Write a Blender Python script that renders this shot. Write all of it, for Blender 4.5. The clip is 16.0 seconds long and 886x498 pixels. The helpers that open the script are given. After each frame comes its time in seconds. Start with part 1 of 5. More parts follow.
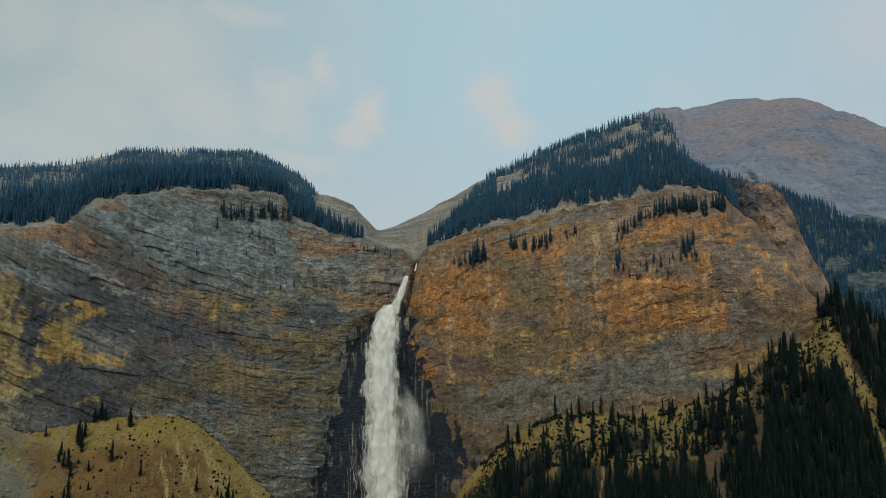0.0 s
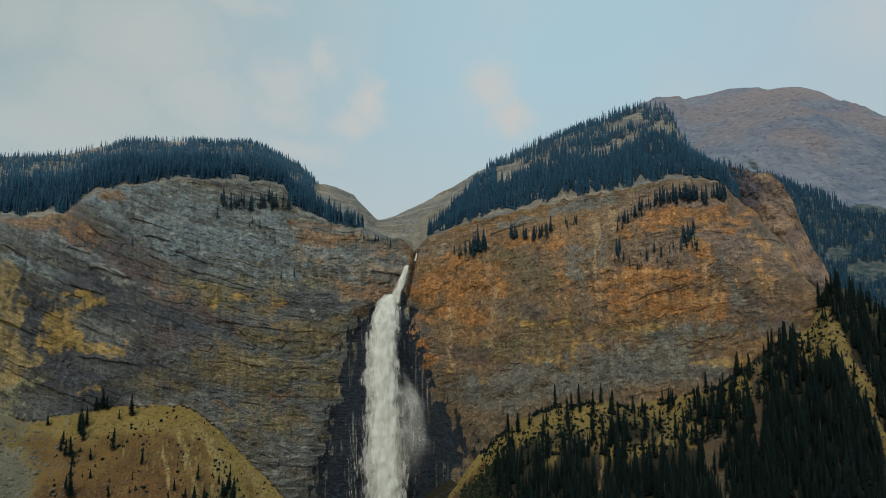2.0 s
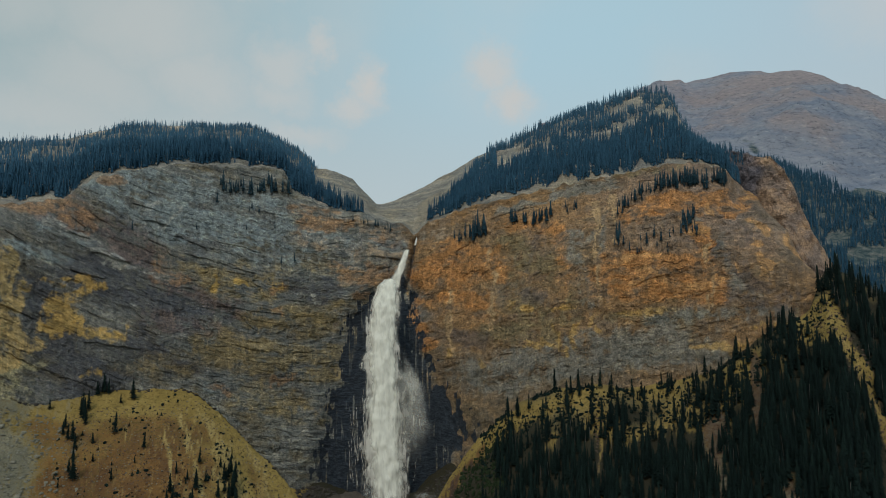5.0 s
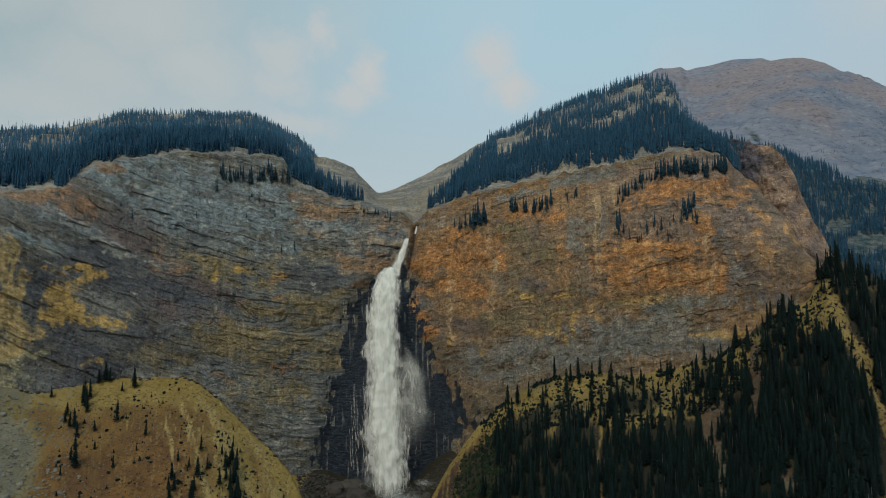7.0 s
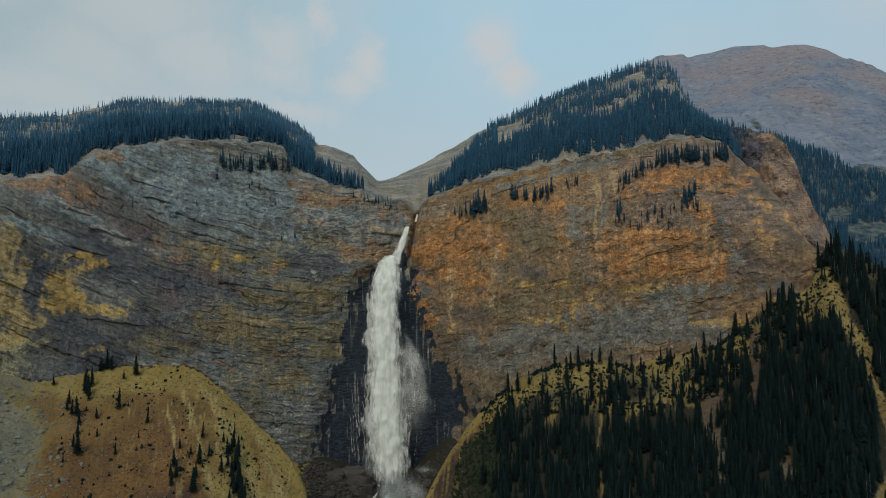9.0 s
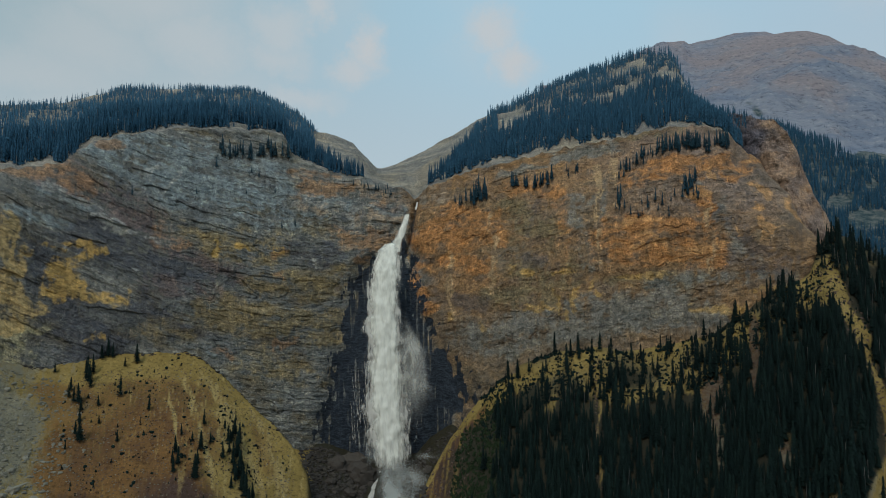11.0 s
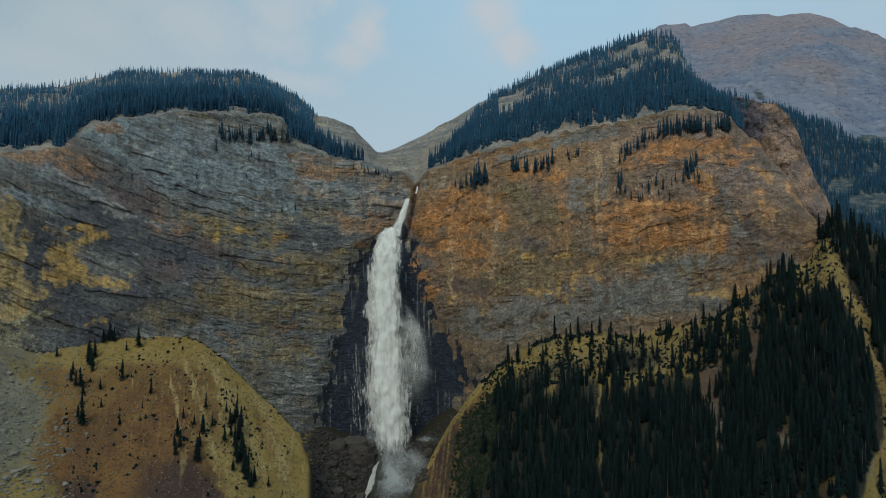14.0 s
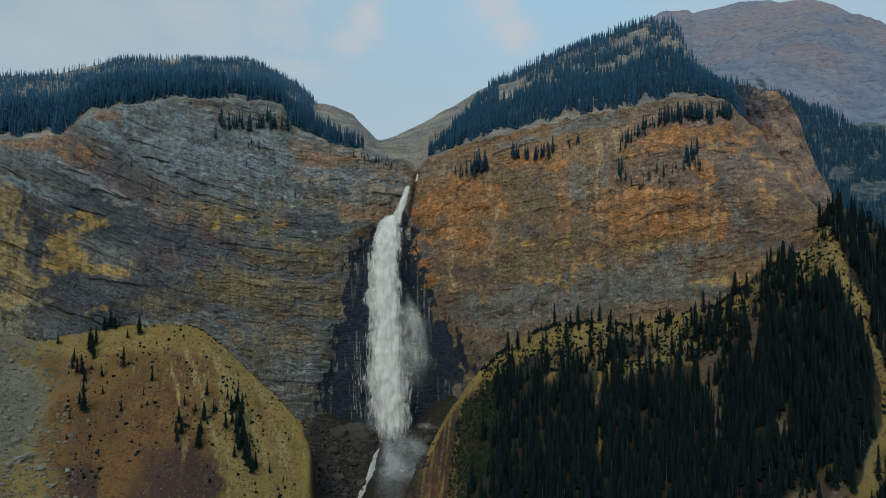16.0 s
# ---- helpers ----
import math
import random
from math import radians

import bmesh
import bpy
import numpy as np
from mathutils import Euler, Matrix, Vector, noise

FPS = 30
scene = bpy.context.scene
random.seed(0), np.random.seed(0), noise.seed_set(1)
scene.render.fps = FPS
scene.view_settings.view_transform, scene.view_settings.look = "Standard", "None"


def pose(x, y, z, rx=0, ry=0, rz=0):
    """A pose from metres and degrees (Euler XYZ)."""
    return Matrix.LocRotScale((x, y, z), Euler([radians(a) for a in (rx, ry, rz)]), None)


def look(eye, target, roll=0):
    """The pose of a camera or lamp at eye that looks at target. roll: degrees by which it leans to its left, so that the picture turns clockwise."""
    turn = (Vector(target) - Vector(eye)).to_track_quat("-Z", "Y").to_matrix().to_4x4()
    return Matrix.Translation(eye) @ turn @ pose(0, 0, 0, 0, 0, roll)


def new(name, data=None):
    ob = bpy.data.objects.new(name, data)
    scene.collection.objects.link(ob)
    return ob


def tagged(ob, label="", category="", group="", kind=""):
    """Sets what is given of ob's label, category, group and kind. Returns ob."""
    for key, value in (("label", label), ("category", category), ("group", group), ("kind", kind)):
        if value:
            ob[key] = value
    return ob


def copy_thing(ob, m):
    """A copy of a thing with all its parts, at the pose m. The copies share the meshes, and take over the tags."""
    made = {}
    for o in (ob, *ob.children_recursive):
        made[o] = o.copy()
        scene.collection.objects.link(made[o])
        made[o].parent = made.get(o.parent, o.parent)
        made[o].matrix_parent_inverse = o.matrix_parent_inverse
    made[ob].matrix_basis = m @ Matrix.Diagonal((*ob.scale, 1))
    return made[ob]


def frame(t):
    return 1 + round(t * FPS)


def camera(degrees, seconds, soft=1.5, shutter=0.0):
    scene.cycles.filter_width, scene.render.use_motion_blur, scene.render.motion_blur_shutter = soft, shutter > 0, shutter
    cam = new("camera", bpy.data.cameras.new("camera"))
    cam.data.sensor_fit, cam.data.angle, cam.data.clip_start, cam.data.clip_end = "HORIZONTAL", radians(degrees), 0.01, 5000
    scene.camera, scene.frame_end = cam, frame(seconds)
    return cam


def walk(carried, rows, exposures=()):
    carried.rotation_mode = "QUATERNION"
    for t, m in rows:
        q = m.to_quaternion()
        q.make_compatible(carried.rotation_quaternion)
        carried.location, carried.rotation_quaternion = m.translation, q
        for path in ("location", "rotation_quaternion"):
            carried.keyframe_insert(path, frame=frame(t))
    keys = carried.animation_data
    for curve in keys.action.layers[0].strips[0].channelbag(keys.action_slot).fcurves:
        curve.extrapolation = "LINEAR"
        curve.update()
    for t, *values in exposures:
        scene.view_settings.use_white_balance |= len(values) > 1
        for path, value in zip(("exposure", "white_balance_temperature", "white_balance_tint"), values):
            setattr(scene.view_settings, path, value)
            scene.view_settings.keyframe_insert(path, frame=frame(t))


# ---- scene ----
# Camera: it hovers in one place and tips slowly down.
EYE = 165.0
cam = camera(65.0, 16.0, soft=0.6)
ROWS = [  # seconds, yaw, pitch, lean
    (0.0, 0.002, 9.200, 0.005),
    (0.5, 0.008, 8.997, 0.003),
    (1.0, 0.012, 8.780, -0.002),
    (1.5, 0.015, 8.560, -0.007),
    (2.0, 0.018, 8.348, -0.011),
    (2.5, 0.020, 8.138, -0.014),
    (3.0, 0.021, 7.928, -0.013),
    (3.5, 0.021, 7.715, -0.006),
    (4.0, 0.021, 7.513, 0.006),
    (6.5, 0.024, 6.371, 0.048),
    (7.0, 0.035, 6.128, 0.053),
    (7.5, 0.046, 5.880, 0.059),
    (8.0, 0.056, 5.640, 0.066),
    (8.5, 0.063, 5.389, 0.074),
    (9.0, 0.070, 5.147, 0.081),
    (9.5, 0.076, 4.890, 0.089),
    (10.0, 0.081, 4.654, 0.097),
    (12.5, 0.095, 3.432, 0.146),
    (13.0, 0.102, 3.259, 0.146),
    (13.5, 0.108, 3.054, 0.144),
    (14.0, 0.114, 2.835, 0.142),
    (14.5, 0.119, 2.570, 0.140),
    (15.0, 0.124, 2.305, 0.137),
    (15.5, 0.127, 2.058, 0.136),
    (16.0, 0.130, 1.830, 0.135),
]
walk(cam, [(t, pose(0, 0, EYE, 90 + pitch, lean, yaw)) for t, yaw, pitch, lean in ROWS],
     exposures=[(0.0, 0.0, 6500, 10), (4.0, 0.0, 6480, 10), (9.0, 0.0, 6230, 10), (16.0, -0.05, 5850, 9)])

# ---- light ----
SUN_ELEVATION, SUN_BEARING = radians(42), radians(196)  # bearing clockwise from the view's axis (+y)
world = bpy.data.worlds.new("world")
scene.world = world
world.use_nodes = True
W = world.node_tree.nodes
WL = world.node_tree.links
sky = W.new("ShaderNodeTexSky")
sky.sky_type = "NISHITA"
sky.sun_disc = False
sky.sun_elevation, sky.sun_rotation = SUN_ELEVATION, SUN_BEARING
sky.altitude, sky.air_density, sky.dust_density, sky.ozone_density = 1500, 1.0, 2.5, 1.5


def wnode(kind, **values):
    n = W.new(kind)
    for key, value in values.items():
        n.inputs[int(key[1:])].default_value = value
    return n


def wmath(op, a, b, c=None):
    n = W.new("ShaderNodeMath")
    n.operation = op
    for sock, val in zip(n.inputs, (a, b, c)):
        if isinstance(val, bpy.types.NodeSocket):
            WL.new(val, sock)
        elif val is not None:
            sock.default_value = val
    return n.outputs[0]


def wramp(x, lo, hi):
    n = wnode("ShaderNodeMapRange", _1=lo, _2=hi)
    n.interpolation_type = "SMOOTHSTEP"
    WL.new(x, n.inputs[0])
    return n.outputs[0]


def wmix(fac, a, b):
    n = W.new("ShaderNodeMix")
    n.data_type = "RGBA"
    for sock, val in ((n.inputs[0], fac), (n.inputs[6], a), (n.inputs[7], b)):
        if isinstance(val, bpy.types.NodeSocket):
            WL.new(val, sock)
        else:
            sock.default_value = (*val, 1) if isinstance(val, tuple) else val
    return n.outputs[2]


# Smoky sky with soft cumulus: direction x, y, z of each cloud, its half width and half height.
CLOUDS = [(0.0641, 0.928, 0.368, 0.0366, 0.0325, 0.8), (0.0924, 0.939, 0.33, 0.0325, 0.0284, 0.85), (-0.102, 0.934, 0.341, 0.0244, 0.0366, 0.85), (-0.127, 0.942, 0.311, 0.0325, 0.0203, 0.7), (-0.17, 0.906, 0.388, 0.0227, 0.0366, 0.7), (-0.223, 0.905, 0.363, 0.0447, 0.0366, 0.6), (-0.229, 0.917, 0.327, 0.0487, 0.0244, 0.55), (-0.327, 0.884, 0.335, 0.0731, 0.0487, 0.55), (-0.379, 0.838, 0.393, 0.106, 0.0731, 0.55), (-0.269, 0.85, 0.453, 0.065, 0.0203, 0.5), (-0.439, 0.84, 0.318, 0.0812, 0.0487, 0.45), (-0.488, 0.776, 0.4, 0.0731, 0.0487, 0.4), (-0.486, 0.829, 0.277, 0.0975, 0.0325, 0.4), (0.505, 0.77, 0.389, 0.0487, 0.0487, 0.4), (-0.208, 0.938, 0.277, 0.0487, 0.0162, 0.5)]
view = W.new("ShaderNodeTexCoord").outputs["Generated"]
rough = wnode("ShaderNodeTexNoise", _2=13.0, _3=8.0, _4=0.68)
WL.new(view, rough.inputs["Vector"])
bent = W.new("ShaderNodeVectorMath")
bent.operation = "MULTIPLY_ADD"
WL.new(rough.outputs["Color"], bent.inputs[0])
bent.inputs[1].default_value = (0.10, 0.10, 0.10)
shifted = W.new("ShaderNodeVectorMath")
shifted.operation = "SUBTRACT"
WL.new(view, shifted.inputs[0])
shifted.inputs[1].default_value = (0.05, 0.05, 0.05)
WL.new(shifted.outputs[0], bent.inputs[2])
cover = 0.0
for cx, cy, cz, half, tall, thick in CLOUDS:
    off = W.new("ShaderNodeVectorMath")
    off.operation = "SUBTRACT"
    WL.new(bent.outputs[0], off.inputs[0])
    off.inputs[1].default_value = (cx, cy, cz)
    scaled = W.new("ShaderNodeVectorMath")
    scaled.operation = "MULTIPLY"
    WL.new(off.outputs[0], scaled.inputs[0])
    scaled.inputs[1].default_value = (1 / half, 1 / half, 1 / tall)
    size = W.new("ShaderNodeVectorMath")
    size.operation = "LENGTH"
    WL.new(scaled.outputs[0], size.inputs[0])
    cover = wmath("MAXIMUM", cover, wmath("MULTIPLY", wramp(size.outputs["Value"], 1.75, 0.1), thick))
wide = wnode("ShaderNodeTexNoise", _2=3.0, _3=5.0, _4=0.5)
WL.new(view, wide.inputs["Vector"])
cover = wmath("MAXIMUM", cover, wmath("MULTIPLY", wramp(wide.outputs["Fac"], 0.45, 0.72), 0.4))
xyz = W.new("ShaderNodeSeparateXYZ")
WL.new(view, xyz.inputs[0])
blue = wmix(wramp(xyz.outputs["X"], 0.12, -0.55), (3.55, 5.08, 5.62), (2.85, 3.76, 3.74))
east = wmix(wmath("MULTIPLY", wramp(xyz.outputs["X"], 0.2, 0.6), 0.7), blue, (3.9, 4.6, 4.95))
low = wmix(wramp(xyz.outputs["Z"], 0.42, 0.12), east, (4.02, 4.50, 4.36))
smoke = wmix(0.86, sky.outputs[0], low)
WL.new(wmix(cover, smoke, (4.70, 4.64, 4.45)), W["Background"].inputs[0])
W["Background"].inputs[1].default_value = 0.12
sun = new("sun", bpy.data.lights.new("sun", "SUN"))
sun.data.energy, sun.data.angle, sun.data.color = 1.35, radians(14), (1.0, 0.90, 0.77)
sun.matrix_world = look((0, 0, 0), (-math.sin(SUN_BEARING) * math.cos(SUN_ELEVATION), -math.cos(SUN_BEARING) * math.cos(SUN_ELEVATION), -math.sin(SUN_ELEVATION)))


# ---- noise and meshes ----
def lattice(i, j, k):
    h = (i * 374761393 + j * 668265263 + k * 2147483647) & 0xFFFFFFFF
    h = ((h ^ (h >> 13)) * 1274126177) & 0xFFFFFFFF
    return ((h ^ (h >> 16)) & 0xFFFF) / 32767.5 - 1.0


def vnoise(x, y, z=0.0):
    """Smooth noise from -1 to 1 on arrays."""
    x, y, z = np.broadcast_arrays(np.asarray(x, float), np.asarray(y, float), np.asarray(z, float))
    i, j, k = (np.floor(a).astype(np.int64) for a in (x, y, z))
    u, v, w = x - i, y - j, z - k
    u, v, w = (a * a * (3 - 2 * a) for a in (u, v, w))
    out = 0.0
    for di in (0, 1):
        for dj in (0, 1):
            for dk in (0, 1):
                out = out + lattice(i + di, j + dj, k + dk) * (u if di else 1 - u) * (v if dj else 1 - v) * (w if dk else 1 - w)
    return out


def fbm(x, y, z=0.0, octaves=4, gain=0.5):
    out, amp, s = 0.0, 1.0, 1.0
    for n in range(octaves):
        out = out + amp * vnoise(x * s + 17.3 * n, y * s - 5.1 * n, z * s + 3.7 * n)
        amp, s = amp * gain, s * 2.03
    return out


def smooth(lo, hi, x):
    t = np.clip((x - lo) / (hi - lo), 0, 1)
    return t * t * (3 - 2 * t)


def make_mesh(name, verts, tris, material, parent=None, quads=False, soft=True, attrs=None):
    """A mesh object from arrays of points and of triangles or quads."""
    me = bpy.data.meshes.new(name)
    n = 4 if quads else 3
    verts, tris = np.asarray(verts, np.float32), np.asarray(tris, np.int32)
    me.vertices.add(len(verts))
    me.vertices.foreach_set("co", verts.ravel())
    me.loops.add(tris.size)
    me.loops.foreach_set("vertex_index", tris.ravel())
    me.polygons.add(len(tris))
    me.polygons.foreach_set("loop_start", np.arange(0, tris.size, n, dtype=np.int32))
    me.polygons.foreach_set("loop_total", np.full(len(tris), n, np.int32))
    me.polygons.foreach_set("use_smooth", np.full(len(tris), soft))
    for key, data in (attrs or {}).items():
        data = np.asarray(data, np.float32)
        if data.ndim == 1:
            me.attributes.new(key, "FLOAT", "POINT").data.foreach_set("value", data)
        else:
            rgba = np.ones((len(data), 4), np.float32)
            rgba[:, :3] = data
            me.attributes.new(key, "FLOAT_COLOR", "POINT").data.foreach_set("color", rgba.ravel())
    me.update(calc_edges=True)
    me.validate()
    me.materials.append(material)
    ob = new(name, me)
    ob.parent = parent
    return ob


def sheet(name, b, d, z, material, soft=True, attrs=None):
    """A surface over a grid of bearings (degrees), distances and heights."""
    rows, cols = d.shape
    a = np.radians(np.broadcast_to(b, d.shape))
    pts = np.stack([d * np.sin(a), d * np.cos(a), z], -1).reshape(-1, 3)
    i = np.arange((rows - 1) * cols).reshape(rows - 1, cols)[:, :-1].ravel()
    quads = np.stack([i, i + 1, i + cols + 1, i + cols], -1)
    return make_mesh(name, pts, quads, material, quads=True, soft=soft, attrs={k: v.reshape(rows * cols, *v.shape[2:]) for k, v in (attrs or {}).items()})


def along(table, b):
    """Distance and height at the bearings b of a line of (bearing, distance, height)."""
    t = np.array(table)
    return np.interp(b, t[:, 0], t[:, 1]), np.interp(b, t[:, 0], t[:, 2])


# ---- materials ----
def material(name):
    m = bpy.data.materials.new(name)
    m.use_nodes = True
    return m, m.node_tree.nodes, m.node_tree.links, m.node_tree.nodes["Principled BSDF"]


def mix(N, L, fac, a, b, blend="MIX"):
    n = N.new("ShaderNodeMix")
    n.data_type, n.blend_type = "RGBA", blend
    for sock, val in ((n.inputs[0], fac), (n.inputs[6], a), (n.inputs[7], b)):
        if isinstance(val, bpy.types.NodeSocket):
            L.new(val, sock)
        else:
            sock.default_value = val if not isinstance(val, tuple) else (*val, 1.0)
    return n.outputs[2]


def maths(N, L, op, *vals, clamp=False):
    n = N.new("ShaderNodeMath")
    n.operation, n.use_clamp = op, clamp
    for sock, val in zip(n.inputs, vals):
        if isinstance(val, bpy.types.NodeSocket):
            L.new(val, sock)
        else:
            sock.default_value = val
    return n.outputs[0]


def ramp(N, L, x, lo, hi):
    n = N.new("ShaderNodeMapRange")
    n.interpolation_type = "SMOOTHSTEP"
    L.new(x, n.inputs[0])
    n.inputs[1].default_value, n.inputs[2].default_value = lo, hi
    return n.outputs[0]


def place(N, L, scale=(1, 1, 1)):
    c = N.new("ShaderNodeNewGeometry")
    m = N.new("ShaderNodeMapping")
    m.inputs["Scale"].default_value = scale
    L.new(c.outputs["Position"], m.inputs[0])
    return m.outputs[0]


def grain(N, L, vec, scale, detail=5, rough=0.6):
    n = N.new("ShaderNodeTexNoise")
    n.inputs["Scale"].default_value, n.inputs["Detail"].default_value, n.inputs["Roughness"].default_value = scale, detail, rough
    L.new(vec, n.inputs["Vector"])
    return n.outputs["Fac"]


def cells(N, L, vec, feature="F1"):
    n = N.new("ShaderNodeTexVoronoi")
    n.feature = feature
    n.inputs["Scale"].default_value = 1.0
    L.new(vec, n.inputs["Vector"])
    return n


def bend(N, L, vec, amount, scale):
    """A vector pushed about by noise."""
    n = N.new("ShaderNodeTexNoise")
    n.inputs["Scale"].default_value, n.inputs["Detail"].default_value = scale, 3
    L.new(vec, n.inputs["Vector"])
    m = N.new("ShaderNodeVectorMath")
    m.operation = "MULTIPLY_ADD"
    L.new(n.outputs["Color"], m.inputs[0])
    m.inputs[1].default_value = (amount, amount, amount)
    L.new(vec, m.inputs[2])
    return m.outputs[0]


def grey_of(N, L, colour):
    n = N.new("ShaderNodeSeparateColor")
    L.new(colour, n.inputs[0])
    return n.outputs[0]


def attr(N, key):
    n = N.new("ShaderNodeAttribute")
    n.attribute_name = key
    return n


def bump(N, L, height, strength, distance, bsdf):
    n = N.new("ShaderNodeBump")
    n.inputs["Strength"].default_value, n.inputs["Distance"].default_value = strength, distance
    L.new(height, n.inputs["Height"])
    L.new(n.outputs[0], bsdf.inputs["Normal"])


def rock_material(name):
    """Bedded limestone. 'hue' is its colour, 'wet' how wet it is, 'strata' runs along and across the beds (in hundreds of metres)."""
    m, N, L, P = material(name)
    v, hue, wet, clean = attr(N, "strata"), attr(N, "hue"), attr(N, "wet"), attr(N, "clean")

    def beds(scale):
        n = N.new("ShaderNodeMapping")
        n.inputs["Scale"].default_value = tuple(100 * c for c in scale)
        L.new(v.outputs["Vector"], n.inputs[0])
        return n.outputs[0]

    def times(col, mask, most, colour):
        return mix(N, L, maths(N, L, "MULTIPLY", mask, most), col, mix(N, L, 1.0, col, colour, "MULTIPLY"))

    col = hue.outputs["Color"]
    patch = grain(N, L, beds((0.06, 0.06, 0.13)), 1.0, 8, 0.7)
    drip = grain(N, L, place(N, L, (0.34, 0.34, 0.022)), 1.0, 6, 0.65)
    ledge = grain(N, L, beds((0.17, 0.17, 0.80)), 1.0, 6, 0.72)
    thin = grain(N, L, beds((0.3, 0.3, 1.9)), 1.0, 4, 0.7)
    chip = grain(N, L, beds((0.9, 0.9, 1.25)), 1.0, 4, 0.8)
    speck = grain(N, L, beds((1.1, 1.1, 1.9)), 1.0, 3, 0.8)
    joint = grain(N, L, beds((0.8, 0.8, 0.11)), 1.0, 4, 0.7)
    col = times(col, ramp(N, L, patch, 0.48, 0.36), 0.55, (0.60, 0.66, 0.74))
    col = times(col, ramp(N, L, patch, 0.52, 0.66), 0.55, (1.45, 1.36, 1.15))
    col = times(col, ramp(N, L, drip, 0.53, 0.64), 0.50, (0.55, 0.58, 0.62))
    col = times(col, ramp(N, L, drip, 0.46, 0.34), 0.45, (1.5, 1.42, 1.25))
    slab = cells(N, L, bend(N, L, beds((0.16, 0.16, 0.42)), 0.35, 0.8))
    nib = cells(N, L, bend(N, L, beds((0.40, 0.40, 0.95)), 0.4, 0.9))
    tint = maths(N, L, "ADD", maths(N, L, "MULTIPLY", grey_of(N, L, slab.outputs["Color"]), 0.4), maths(N, L, "MULTIPLY", grey_of(N, L, nib.outputs["Color"]), 0.6))
    col = times(col, ramp(N, L, tint, 0.48, 0.12), 0.4, (0.55, 0.58, 0.62))
    col = times(col, ramp(N, L, tint, 0.56, 0.92), 0.4, (1.4, 1.36, 1.28))
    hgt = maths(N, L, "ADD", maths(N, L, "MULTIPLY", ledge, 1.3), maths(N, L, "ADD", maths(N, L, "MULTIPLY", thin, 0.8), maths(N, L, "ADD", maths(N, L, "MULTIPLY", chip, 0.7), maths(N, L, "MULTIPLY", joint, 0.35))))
    # Crevice shadow and lit ledge edges are painted into the colour from hgt.
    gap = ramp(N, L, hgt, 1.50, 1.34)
    lit_brow = ramp(N, L, hgt, 1.66, 1.86)
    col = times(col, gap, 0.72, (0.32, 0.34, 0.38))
    col = times(col, lit_brow, 0.75, (1.7, 1.64, 1.5))
    grit = maths(N, L, "SUBTRACT", 1.0, maths(N, L, "MULTIPLY", clean.outputs["Fac"], 0.7))
    col = times(col, maths(N, L, "MULTIPLY", ramp(N, L, speck, 0.47, 0.37), grit), 0.85, (0.30, 0.32, 0.36))
    col = times(col, maths(N, L, "MULTIPLY", ramp(N, L, speck, 0.53, 0.63), grit), 0.9, (2.1, 2.0, 1.85))
    damp = ramp(N, L, maths(N, L, "ADD", wet.outputs["Fac"], maths(N, L, "MULTIPLY", maths(N, L, "SUBTRACT", drip, 0.5), 0.9)), 0.3, 0.7)
    col = mix(N, L, damp, col, mix(N, L, ramp(N, L, hgt, 1.42, 1.8), (0.018, 0.027, 0.040), (0.062, 0.078, 0.098)))
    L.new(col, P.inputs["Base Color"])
    r = N.new("ShaderNodeMapRange")
    L.new(damp, r.inputs[0])
    r.inputs[3].default_value, r.inputs[4].default_value = 0.92, 0.5
    L.new(r.outputs[0], P.inputs["Roughness"])
    P.inputs["Specular IOR Level"].default_value = 0.2
    bump(N, L, hgt, 1.0, 1.5, P)
    return m


ROCK = rock_material("bedded_rock")


